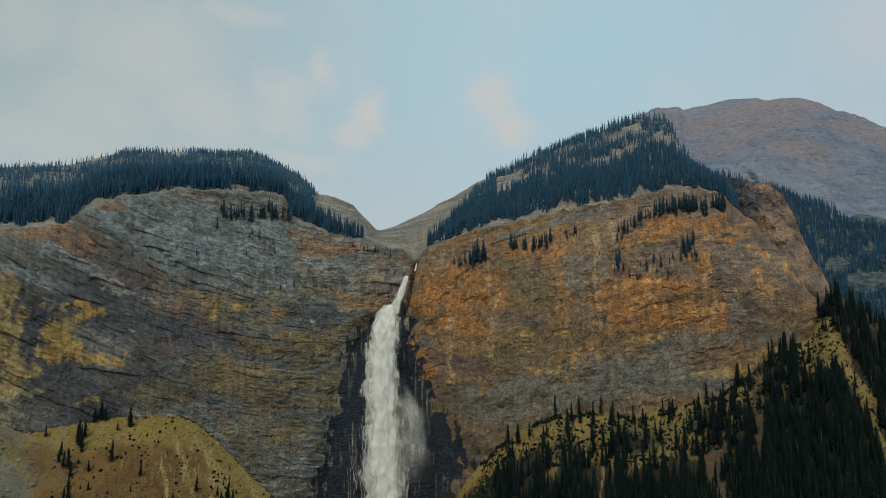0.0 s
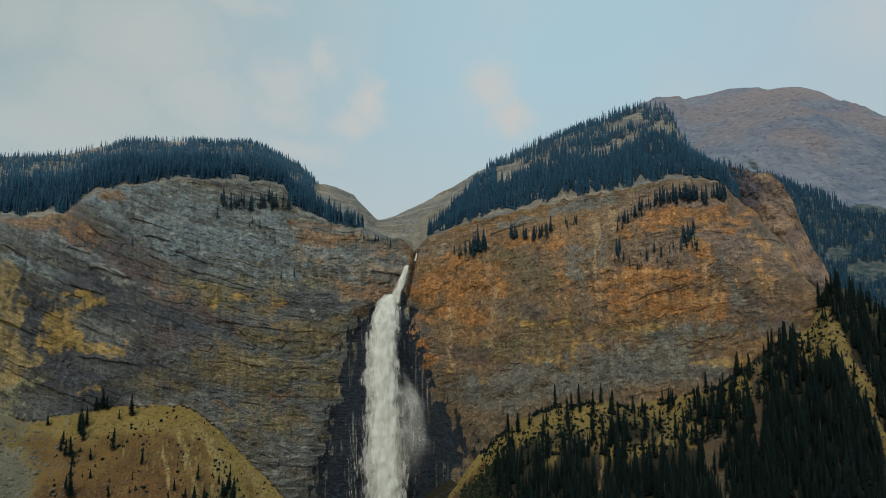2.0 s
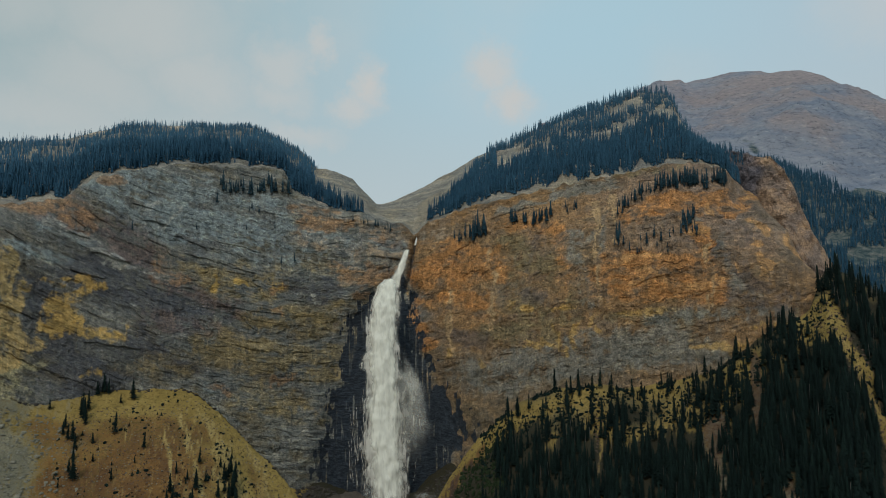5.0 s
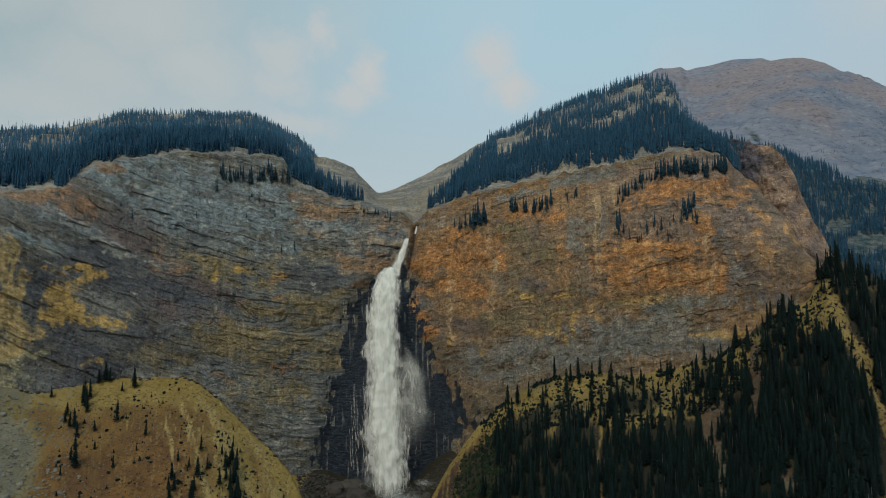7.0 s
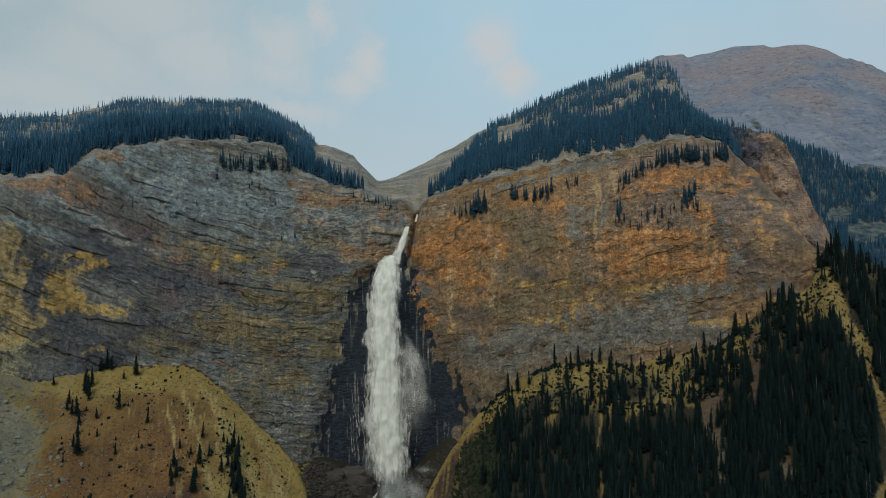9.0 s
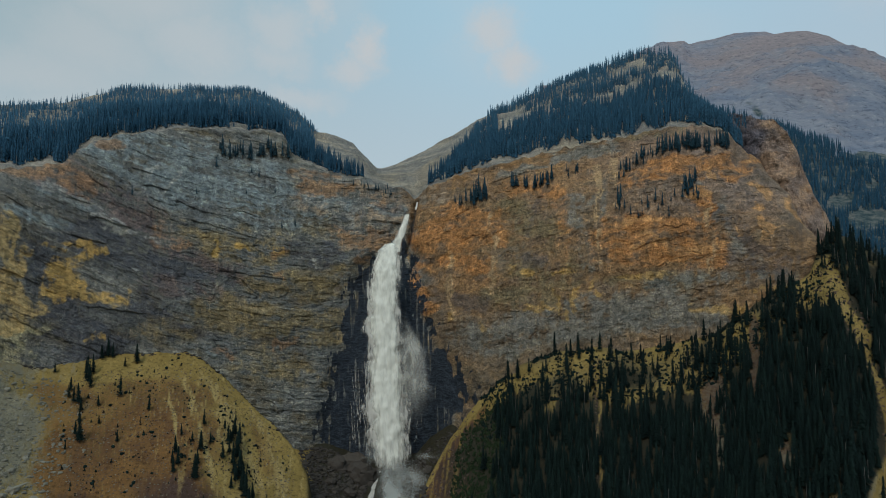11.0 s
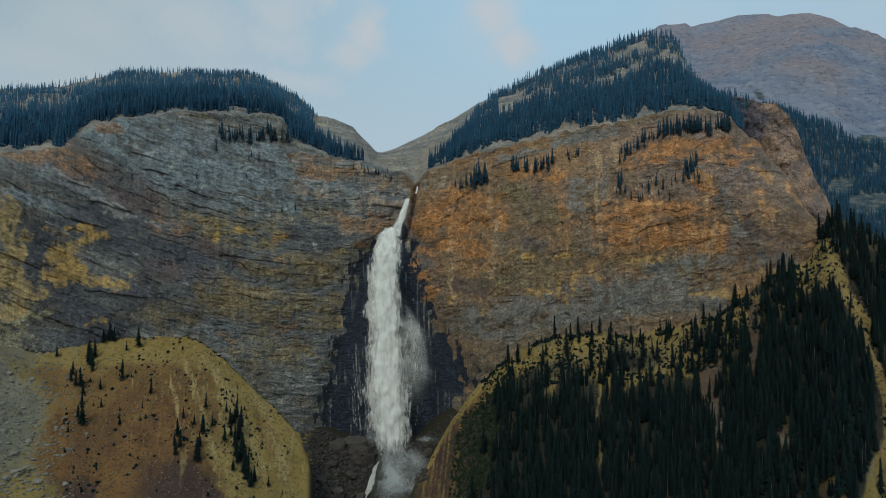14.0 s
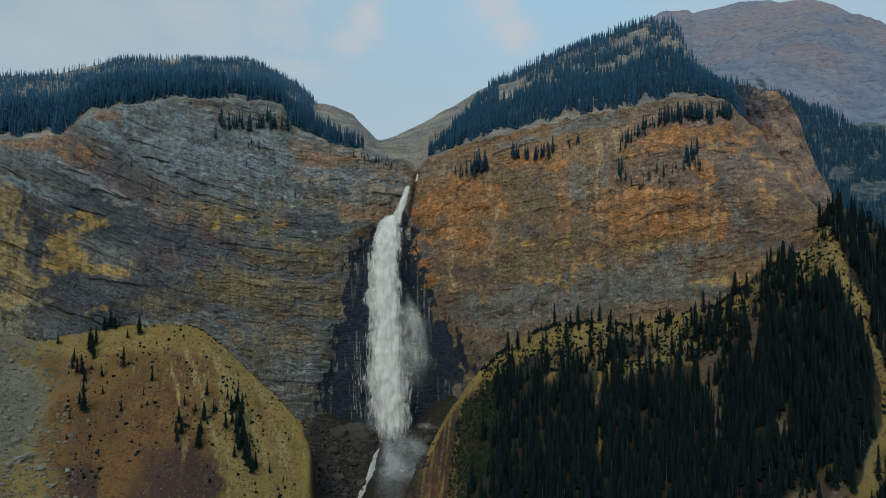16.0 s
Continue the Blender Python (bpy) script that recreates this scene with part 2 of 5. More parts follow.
def ground_material():
    """Scree: 'stain' holds rust, grey boulders and dark turf; 'pale' the fresh run-outs, 'iron' the purple rubble."""
    m, N, L, P = material("scree")
    s, w, iron = attr(N, "stain"), attr(N, "pale"), attr(N, "iron")
    S = N.new("ShaderNodeSeparateColor")
    L.new(s.outputs["Color"], S.inputs[0])
    big = grain(N, L, place(N, L, (0.03, 0.03, 0.03)), 1.0, 6)
    fine = grain(N, L, place(N, L, (0.35, 0.35, 0.35)), 1.0, 6, 0.75)
    spot = grain(N, L, place(N, L, (1.1, 1.1, 1.1)), 1.0, 3, 0.7)
    col = mix(N, L, ramp(N, L, big, 0.35, 0.65), (0.240, 0.173, 0.052), (0.316, 0.231, 0.074))

    def over(col, mask, colour, k=1.1):
        x = maths(N, L, "ADD", mask, maths(N, L, "MULTIPLY", maths(N, L, "SUBTRACT", fine, 0.5), k))
        return mix(N, L, ramp(N, L, x, 0.15, 0.85), col, colour)

    col = over(col, S.outputs[0], mix(N, L, ramp(N, L, big, 0.4, 0.6), (0.125, 0.068, 0.030), (0.19, 0.105, 0.036)), 1.4)
    col = over(col, iron.outputs["Fac"], (0.068, 0.044, 0.035), 1.4)
    col = over(col, S.outputs[1], mix(N, L, ramp(N, L, big, 0.4, 0.6), (0.236, 0.218, 0.148), (0.178, 0.170, 0.122)))
    col = over(col, w.outputs["Fac"], (0.34, 0.258, 0.10), 1.0)
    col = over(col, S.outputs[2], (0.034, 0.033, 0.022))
    col = mix(N, L, maths(N, L, "MULTIPLY", ramp(N, L, fine, 0.52, 0.34), 0.8), col, mix(N, L, 1.0, col, (0.35, 0.34, 0.36), "MULTIPLY"))
    col = mix(N, L, maths(N, L, "MULTIPLY", ramp(N, L, spot, 0.58, 0.72), 0.8), col, mix(N, L, 1.0, col, (2.2, 2.1, 2.0), "MULTIPLY"))
    L.new(col, P.inputs["Base Color"])
    P.inputs["Roughness"].default_value = 0.95
    P.inputs["Specular IOR Level"].default_value = 0.15
    bump(N, L, maths(N, L, "ADD", fine, spot), 1.0, 0.8, P)
    return m


SCREE = ground_material()


def needle_material(name, a, b):
    m, N, L, P = material(name)
    t = attr(N, "tone")
    col = mix(N, L, t.outputs["Fac"], a, b)
    n = grain(N, L, place(N, L, (1, 1, 1)), 0.7, 3)
    col = mix(N, L, ramp(N, L, n, 0.6, 0.35), col, mix(N, L, 1.0, col, (0.45, 0.5, 0.5), "MULTIPLY"))
    L.new(col, P.inputs["Base Color"])
    P.inputs["Roughness"].default_value = 0.9
    P.inputs["Specular IOR Level"].default_value = 0.1
    return m


NEEDLES = needle_material("spruce_needles", (0.005, 0.0125, 0.0115), (0.018, 0.037, 0.030))
# Distance haze painted into the needles of the hill, far and ledge firs.
HAZY_NEEDLES = needle_material("hazed_fir_needles", (0.018, 0.060, 0.104), (0.060, 0.148, 0.228))
LEDGE_NEEDLES = needle_material("cliff_fir_needles", (0.028, 0.072, 0.102), (0.046, 0.098, 0.125))
GREEN_LEAVES = needle_material("shrub_leaves", (0.018, 0.030, 0.014), (0.032, 0.047, 0.020))
BARK = needle_material("bark", (0.09, 0.075, 0.06), (0.14, 0.12, 0.10))
DEAD_WOOD = needle_material("weathered_dead_wood", (0.09, 0.09, 0.085), (0.19, 0.18, 0.165))

# ---- the lines of the land: bearing, distance, height ----
LEFT_TALUS = [(-37.6, 640, 133.1), (-34.5, 640, 123.2), (-32.6, 645, 117.5), (-30.2, 650, 112.2), (-28.8, 655, 113.8), (-25.5, 660, 119.0), (-20.3, 655, 119.4), (-18.9, 648, 113.0), (-17.4, 636, 100.7), (-15.7, 620, 82.5), (-13.9, 604, 65.1), (-12.2, 588, 46.3), (-10.9, 572, 29.6), (-10.4, 560, 5.8), (-10.0, 540, -39.4), (-8.6, 520, -89.5), (9.5, 500, -232.8)]
RAVINE = [(-17.4, 690, 48.6), (-13.1, 690, 35.3), (-10.4, 690, 22.0), (-8.6, 692, 15.3), (-6.8, 692, 7.5), (-4.5, 690, 1.8), (-2.2, 690, 8.5), (0.6, 690, 42.6), (5.2, 690, 76.2)]
RIGHT_TALUS = [(-21.2, 500, -210.9), (-5.9, 500, -42.0), (-4.0, 540, -16.5), (-2.4, 560, 7.6), (-1.3, 580, 20.4), (0.6, 600, 49.9), (2.9, 615, 78.2), (4.5, 620, 94.1), (6.4, 625, 104.7), (8.9, 625, 116.4), (12.0, 622, 120.5), (14.7, 620, 120.6), (17.7, 625, 126.1), (19.1, 628, 130.1), (21.2, 632, 133.6), (23.4, 640, 152.6), (24.9, 655, 169.3), (26.5, 670, 179.0), (27.7, 680, 184.9), (28.2, 700, 202.0), (28.8, 720, 219.7), (29.4, 730, 225.3), (30.8, 735, 215.6), (32.4, 735, 199.5), (35.0, 735, 183.7), (38.3, 735, 168.7)]
RIM = [(-37.7, 690, 263.4), (-32.8, 690, 275.2), (-28.8, 695, 286.5), (-27.7, 698, 300.5), (-26.8, 700, 310.2), (-25.1, 704, 318.3), (-20.9, 712, 331.9), (-14.5, 722, 337.3), (-13.2, 724, 332.9), (-12.3, 724, 313.0), (-10.5, 725, 302.4), (-7.7, 728, 293.8), (-4.5, 732, 286.2), (-3.5, 735, 282.0), (-2.6, 738, 273.5), (-2.1, 738, 276.6), (-1.2, 730, 285.5), (0.6, 722, 292.5), (3.0, 714, 301.3), (4.8, 706, 302.9), (7.6, 700, 311.2), (12.6, 690, 318.9), (14.8, 688, 322.4), (17.0, 686, 327.7), (19.5, 690, 329.4), (21.8, 698, 325.5), (22.6, 703, 320.5), (23.1, 708, 311.0), (24.6, 720, 298.5), (25.3, 726, 281.5), (26.5, 735, 266.0), (27.3, 742, 238.0), (29.1, 750, 206.0)]
CREST = [(-37.8, 960, 375.6), (-32.8, 960, 396.1), (-29.0, 960, 406.8), (-27.2, 960, 419.8), (-25.3, 955, 430.8), (-21.7, 950, 434.5), (-16.9, 945, 443.2), (-15.2, 940, 436.0), (-13.2, 930, 419.9), (-11.8, 925, 409.6), (-10.5, 920, 385.9), (-9.6, 922, 384.6), (-8.7, 925, 382.0), (-7.5, 930, 376.5), (-6.6, 940, 361.0), (-5.5, 960, 346.5), (-5.2, 990, 352.3), (-4.0, 970, 354.3), (-2.2, 950, 365.5), (0.7, 940, 388.2), (2.8, 935, 407.9), (3.6, 930, 412.2), (5.3, 925, 421.2), (7.2, 920, 437.3), (10.0, 915, 450.0), (12.7, 910, 462.4), (14.5, 910, 472.0), (16.4, 905, 477.0), (18.4, 900, 469.4)]
CREST2 = [(18.4, 900, 469.4), (19.0, 885, 451.0), (19.4, 870, 425.4), (20.4, 850, 392.7), (21.4, 820, 369.3), (22.4, 780, 350.2), (22.9, 745, 321.5)]
BUTTRESS = [(18.7, 830, 370.0), (21.0, 828, 372.0), (22.1, 828, 374.0), (23.3, 826, 369.0), (24.0, 824, 365.0), (25.8, 818, 356.0), (26.6, 815, 344.0), (27.2, 812, 322.0), (27.6, 810, 299.0), (28.2, 805, 274.0), (28.8, 800, 256.0), (29.4, 800, 237.0), (30.8, 800, 197.0)]
PEAK = [(10.3, 2900, 1068.2), (15.0, 2900, 1162.7), (16.8, 2850, 1175.3), (18.0, 2800, 1172.8), (19.5, 2780, 1163.6), (19.9, 2780, 1147.0), (21.7, 2800, 1161.3), (23.3, 2800, 1165.3), (25.4, 2800, 1153.9), (26.0, 2780, 1130.9), (26.9, 2780, 1133.7), (28.2, 2760, 1120.3), (29.6, 2740, 1083.7), (31.0, 2720, 1026.7), (33.6, 2700, 940.2), (37.6, 2650, 774.9), (41.7, 2600, 661.7)]
FARWOOD = [(9.9, 1700, 548.0), (22.8, 1700, 548.1), (26.5, 1650, 518.5), (28.1, 1620, 483.3), (30.2, 1600, 438.7), (32.5, 1600, 409.7), (36.7, 1600, 351.2), (40.9, 1600, 310.4)]
CHUTE = [(-3.0, 715, 252.6), (-3.3, 712, 239.4), (-3.8, 709, 224.0), (-4.0, 706, 210.0)]
FALL = [(-4.3, 700, 222), (-4.6, 695, 210), (-4.85, 689, 188), (-4.95, 686, 160), (-4.9, 684, 138), (-4.8, 682, 105), (-4.7, 680, 72), (-4.5, 677, 38), (-4.3, 672, 0)]
WETL = [(-4.5, 700, 228), (-5.6, 700, 213), (-6.8, 700, 198), (-7.8, 700, 177), (-8.4, 700, 155), (-8.6, 700, 132), (-8.9, 700, 104), (-9.2, 700, 83), (-9.8, 700, 61), (-10.3, 700, 35), (-10.6, 700, 18)]
WETR = [(-3.2, 700, 231), (-2.7, 700, 207), (-2.4, 700, 172), (-1.9, 700, 154), (-1.0, 700, 142), (0.0, 700, 121), (0.6, 700, 103), (1.5, 700, 86), (1.9, 700, 63), (0.8, 700, 39), (-0.8, 700, 7)]
STREAM = [(-4.5, 688, 2.3), (-5.5, 672, -7.0), (-5.7, 655, -15.6), (-6.1, 635, -22.6), (-6.8, 612, -31.0), (-8.6, 560, -47.8)]
GULLY = [(28.2, 682, 188.8), (29.15, 637, 173.5), (29.65, 617, 162.2), (30.55, 604, 147.5), (30.75, 590, 137.7), (31.15, 576, 126.4), (31.65, 562, 114.0), (31.95, 547, 102.4), (32.25, 533, 91.5), (32.35, 515, 80.1), (32.45, 501, 72.1), (32.15, 480, 62.8), (31.85, 460, 54.3), (31.45, 445, 49.8), (30.75, 427, 46.4), (29.95, 410, 44.5)]
FACE = [(-38, 637, 118), (-32.6, 647, 104), (-25, 662, 108), (-20, 666, 108), (-17.4, 670, 85), (-13.9, 678, 50), (-10.9, 686, 20), (-8.6, 692, 5), (-4.5, 696, -10), (-1, 692, 0), (1, 682, 35), (4.5, 647, 80), (8.9, 634, 100), (14.7, 628, 108), (19, 636, 115), (23.4, 650, 140), (26.5, 680, 165), (28.5, 712, 185), (29.7, 740, 185)]


# ---- ground: one sheet with the two talus cones and the ravine ----
def ground_height(b, d):
    ld, lz = along(LEFT_TALUS, b)
    rd, rz = along(RIGHT_TALUS, b)
    vd, vz = along(RAVINE, b)
    left = np.where(d < ld, lz - 0.62 * (ld - d), lz - np.where(b > -19, 1.3, -0.1) * (d - ld))
    right = np.where(d < rd, rz - 0.56 * (rd - d), rz - np.where(b < 6, 1.3, -0.1) * (d - rd))
    ravine = vz - 0.42 * (vd - d)
    mid = smooth(-17.5, -12, b) * (1 - smooth(0, 5, b))
    ravine = np.where(mid > 0, ravine - 60 * (1 - mid), -500)
    z = np.maximum(np.maximum(left, right), ravine)
    side = 1 - smooth(42, 75, np.abs(b))
    z = np.where(d > 790, np.minimum(z, 60), z)
    z = -60 + np.logaddexp(0, (z + 60) * side / 6) * 6
    x, y = d * np.sin(np.radians(b)), d * np.cos(np.radians(b))
    near = smooth(250, 420, d)
    return z + near * (1.6 * fbm(x / 14, y / 14, octaves=4) + 2.5 * fbm(x / 60, y / 60, 3.3, 3))


gb = np.concatenate([np.arange(-180, -39, 6.0), np.arange(-39, 40.01, 0.14), np.arange(45, 177, 6.0), [180.0]])
gd = np.concatenate([[0.0, 40, 100, 180, 260, 330], np.arange(380, 725, 2.6), [740, 770, 800, 900, 1200, 2000, 3200, 4600]])
B, D = np.meshgrid(gb, gd)
GZ = ground_height(B, D)


def near_line(table, b, d, width):
    """1 on a line of the plan, falling to 0 at its width (metres), which doubles high up."""
    width = width * np.interp(d, [430, 520, 570, 592, 615], [0.7, 0.8, 0.75, 1.3, 1.9])
    t = np.array(table)
    o = np.argsort(t[:, 1])
    lb = np.interp(d, t[o, 1], t[o, 0])
    inside = smooth(t[:, 1].min() - 10, t[:, 1].min(), d) * (1 - smooth(t[:, 1].max(), t[:, 1].max() + 12, d))
    return inside * (1 - smooth(width * 0.6, width, np.abs(np.radians(b - lb)) * d))


GX, GY = D * np.sin(np.radians(B)), D * np.cos(np.radians(B))
gn = fbm(GX / 30, GY / 30, 1.1, 4)
fall_line = fbm(B * 5.5 - (D - 600) * 0.06, D / 70, 4.0, 4, 0.7)
ld, lz = along(LEFT_TALUS, B)
bank = (0.7 + 0.5 * fall_line) * smooth(-4, -2.5, B) * (1 - smooth(2.0, 4.0, B + gn)) * smooth(2, 14, along(RIGHT_TALUS, B)[0] - D + 6 * gn)
rust = (0.72 * smooth(2, 40, ld - D + 20 * gn) + 0.55 * smooth(75, 130, ld - D + 30 * gn + 20 * fall_line)) * smooth(-31.5, -28.5, B + gn) * (1 - smooth(-19.5, -15, B + 2 * gn - 0.02 * (D - 560))) * 0.9 + 0.22 * smooth(3, 7, B)
rust = np.maximum(rust, 0.5 * (1 - smooth(0.4, 1.2, np.hypot((B + 14.4 + 0.02 * (D - 585)) / 1.0, (ld - D - 28) / 24) + 0.5 * gn)))
grey = np.maximum((1 - smooth(-32.6, -26.6, B + 2.2 * gn + 1.6 * fall_line)) * (0.25 + 0.6 * smooth(505, 555, D + 20 * gn) + 0.25 * fall_line), (0.36 + 0.3 * gn) * smooth(3, 7, B) * (1 - near_line(GULLY, B, D, 9)))
rd, rz = along(RIGHT_TALUS, B)
CLEARINGS = [(12.3, 530, 0.27, 90), (23.9, 575, 0.36, 62), (20.9, 550, 0.95, 36), (27.6, 408, 2.5, 32), (21.3, 508, 0.45, 34), (25.8, 472, 0.6, 22), (9.0, 560, 0.7, 32), (3.0, 535, 2.0, 60), (15.0, 575, 0.5, 30), (17.6, 570, 0.45, 34)]
open_ground = np.zeros(B.shape)
for b0, d0, wb, wd in CLEARINGS[1:6]:
    open_ground = np.maximum(open_ground, 1 - smooth(0.6, 1.25, np.hypot((B - b0) / wb, (D - d0) / wd) + 0.3 * gn))
# Turf also thickens down the gully, darkening its lower end in place of shade.
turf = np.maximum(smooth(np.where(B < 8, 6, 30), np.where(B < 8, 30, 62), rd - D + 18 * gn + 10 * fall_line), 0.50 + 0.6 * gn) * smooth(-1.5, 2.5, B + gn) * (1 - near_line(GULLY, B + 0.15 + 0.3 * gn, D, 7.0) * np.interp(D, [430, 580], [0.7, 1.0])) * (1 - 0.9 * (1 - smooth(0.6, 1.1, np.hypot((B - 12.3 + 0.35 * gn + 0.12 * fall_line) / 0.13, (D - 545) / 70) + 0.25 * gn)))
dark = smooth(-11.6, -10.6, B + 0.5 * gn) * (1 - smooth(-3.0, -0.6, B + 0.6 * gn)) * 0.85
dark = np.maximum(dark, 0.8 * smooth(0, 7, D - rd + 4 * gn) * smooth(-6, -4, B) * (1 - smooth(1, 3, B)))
RILLS = [[(-19.1, 636), (-17.8, 605), (-16.5, 554), (-15.6, 512)], [(-20.3, 636), (-19.7, 585), (-18.0, 529), (-17.3, 502)], [(-15.7, 617), (-13.5, 569), (-12.2, 528)], [(-18.2, 632), (-16.2, 580), (-14.2, 530)], [(-21.5, 620), (-21.2, 585), (-20.6, 545)], [(-24.0, 640), (-24.1, 600)]]
iron = np.zeros(B.shape)
for b0, d0, wb in [(-28.3, 500, 1.6), (-21.0, 500, 3.2)]:
    iron = np.maximum(iron, (1 - smooth(0.5, 1.2, np.abs(B - b0 + 1.6 * gn + 0.5 * fall_line) / wb)) * (1 - smooth(495, 565, D + 22 * gn + 14 * fall_line)))
iron = np.maximum(iron, (0.5 + 0.4 * gn + 0.7 * fall_line) * smooth(2, 14, rd - D + 9 * gn) * smooth(-5, -3.5, B) * (1 - smooth(2.0, 3.5, B + gn)))
pale = np.zeros(B.shape)
for k, rill in enumerate(RILLS):
    lb = np.interp(D, [r[1] for r in rill[::-1]], [r[0] for r in rill[::-1]]) + 0.25 * vnoise(D / 14, k * 3.3)
    ends = smooth(rill[-1][1] - 8, rill[-1][1] + 12, D) * (1 - smooth(rill[0][1] - 12, rill[0][1], D))
    wide = np.array([7.5, 4.0, 8.0, 5.0, 2.5, 1.5])[k] * (1 + 0.5 * vnoise(D / 10, k * 7.7))
    pale = np.maximum(pale, ends * (1 - smooth(0.3, 1.0, np.abs(np.radians(B - lb)) * D / wide)) * (0.5 + 0.55 * vnoise(B * 9, D / 16)))
pale = pale + smooth(0.1, 0.7, fall_line) * 0.45 * smooth(-24, -17, B) * (1 - smooth(-11, -8, B))
pale = np.maximum(pale, near_line(GULLY, B + 0.3 * gn, D, 4) * (0.6 * gn))
pale = pale + 0.35 * smooth(0.1, 0.9, fbm(B * 11 + 1.5 * gn, D / 22, 8.0, 4, 0.65)) * smooth(-29, -26, B) * (1 - smooth(-11, -8, B)) * smooth(500, 540, D)
valley = 1 - smooth(320, 400, D + 20 * gn)
around = np.maximum(valley, smooth(39, 44, np.abs(B)))
rust, bank, grey, pale, open_ground = (a * (1 - around) for a in (rust, bank, grey, pale, open_ground))
turf = turf * (1 - around) + 0.75 * around
dark = dark * (1 - around)
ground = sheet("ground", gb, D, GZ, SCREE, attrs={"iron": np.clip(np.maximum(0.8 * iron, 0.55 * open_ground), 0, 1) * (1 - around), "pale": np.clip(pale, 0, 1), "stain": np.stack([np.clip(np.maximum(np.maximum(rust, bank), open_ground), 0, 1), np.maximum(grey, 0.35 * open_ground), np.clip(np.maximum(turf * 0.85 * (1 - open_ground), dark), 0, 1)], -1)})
tagged(ground, "ochre and rust scree cones below cliffs with wooded slope", "ground", kind="structure")


# ---- cliff ----
# Stains on the face: from one bearing and height to another, half width in metres, strength.
GREY_LEFT = [(-24.6, 314, -20.5, 300, 23.5, 0.9), (-22.5, 277, -14, 268, 25.8, 1), (-15.8, 266, -10.5, 259, 20.2, 0.9), (-10.5, 262, -4, 263, 14.6, 0.6), (-30, 266, -27.5, 251, 10.1, 0.9), (-32.4, 240, -28.6, 234, 5.6, 0.7), (-26.5, 303, -23.3, 277, 19.6, 0.7), (-19.7, 310, -14.1, 298, 17.9, 0.75), (-19.2, 241, -14.5, 241, 12.3, 0.5), (-13.1, 236, -8.6, 242, 9, 0.45), (-18.2, 120, -13.9, 107, 10.1, 0.5)]
DARK_LEFT = [(-30.3, 209, -29.2, 181, 16.8, 1), (-27.4, 225, -20.3, 183, 19, 0.9), (-21.6, 202, -17.4, 182, 15.7, 0.7), (-28.7, 152, -25.7, 123, 24.6, 1), (-25.2, 258, -23.8, 227, 15.7, 0.7), (-23.5, 159, -18.6, 140, 17.9, 0.7), (-19.9, 176, -16.6, 171, 14, 0.6), (-13, 211, -9.1, 211, 11.2, 0.85), (-28.8, 171, -26.6, 152, 12.3, 0.8), (-28.3, 267, -25.2, 253, 7.8, 0.6), (-16.1, 188, -12.2, 172, 12.3, 0.5), (-17.4, 140, -14.4, 128, 9, 0.5), (-12.1, 111, -9.9, 94, 12.3, 0.5)]
OLIVE_LEFT = [(-18.3, 214, -14, 210, 15.7, 0.7), (-14, 227, -9.1, 233, 7.8, 0.5), (-18.2, 153, -13.9, 144, 19, 0.9), (-13.9, 147, -9.3, 138, 20.2, 0.95), (-15.3, 182, -8.6, 177, 14.6, 0.65), (-21.6, 231, -16.2, 226, 12.3, 0.5), (-16.1, 113, -9.9, 89, 19, 0.6), (-24.3, 142, -20.3, 131, 12.3, 0.45), (-10.4, 172, -8.6, 189, 9, 0.7)]
RUST_LEFT = [(-32.2, 281, -29.4, 282, 9.5, 0.95), (-29, 275, -27, 262, 9.5, 0.75), (-26.5, 311, -25.7, 313, 4.5, 1), (-11.2, 282, -7.7, 280, 9, 0.85), (-12.5, 292, -9.1, 299, 4.5, 0.7), (-8.6, 235, -4.5, 231, 11.2, 0.75), (-7, 209, -5.3, 224, 8.4, 0.85), (-13.6, 123, -12.2, 124, 3.9, 1.1), (-17.9, 120, -17.1, 116, 5, 1), (-21.3, 218, -20.3, 213, 4.5, 0.75), (-14.1, 210, -13.3, 213, 3.4, 0.7), (-22.4, 231, -22, 212, 5, 0.5), (-12, 267, -11.4, 277, 3.4, 0.7), (-14, 188, -13.4, 187, 2.8, 0.7), (-6.8, 268, -4, 279, 7.8, 0.4)]
OCHRE_LEFT = [(-32.6, 227, -31.8, 199, 11.5, 1.1), (-32.5, 203, -31.3, 189, 5.6, 1.2), (-32.6, 178, -30.5, 162, 10, 0.95), (-30.5, 164, -32, 151, 9, 0.75), (-29.1, 176, -28.7, 187, 9.5, 1.25), (-28.5, 184, -27.9, 178, 8, 1.1), (-28.8, 175, -27.4, 170, 5, 0.85), (-28.4, 188, -26.9, 208, 4.5, 0.8), (-28.2, 216, -26.2, 211, 3.5, 0.72), (-27, 169, -24.5, 165, 4, 0.55), (-24.7, 173, -24.5, 164, 2.8, 0.5), (-30.1, 214, -28.9, 207, 3.9, 0.6), (-27.1, 131, -26, 132, 2.8, 0.8), (-18.1, 221, -18, 211, 2.8, 0.95), (-16.3, 215, -15.7, 212, 2.8, 0.8), (-14.4, 216, -13.6, 213, 3.9, 0.5)]
WASH_LEFT = [(-32.5, 144, -31.6, 108, 14.6, 0.8), (-31.7, 151, -30.1, 143, 5.6, 0.6), (-30.4, 125, -30.2, 107, 4.5, 0.5)]
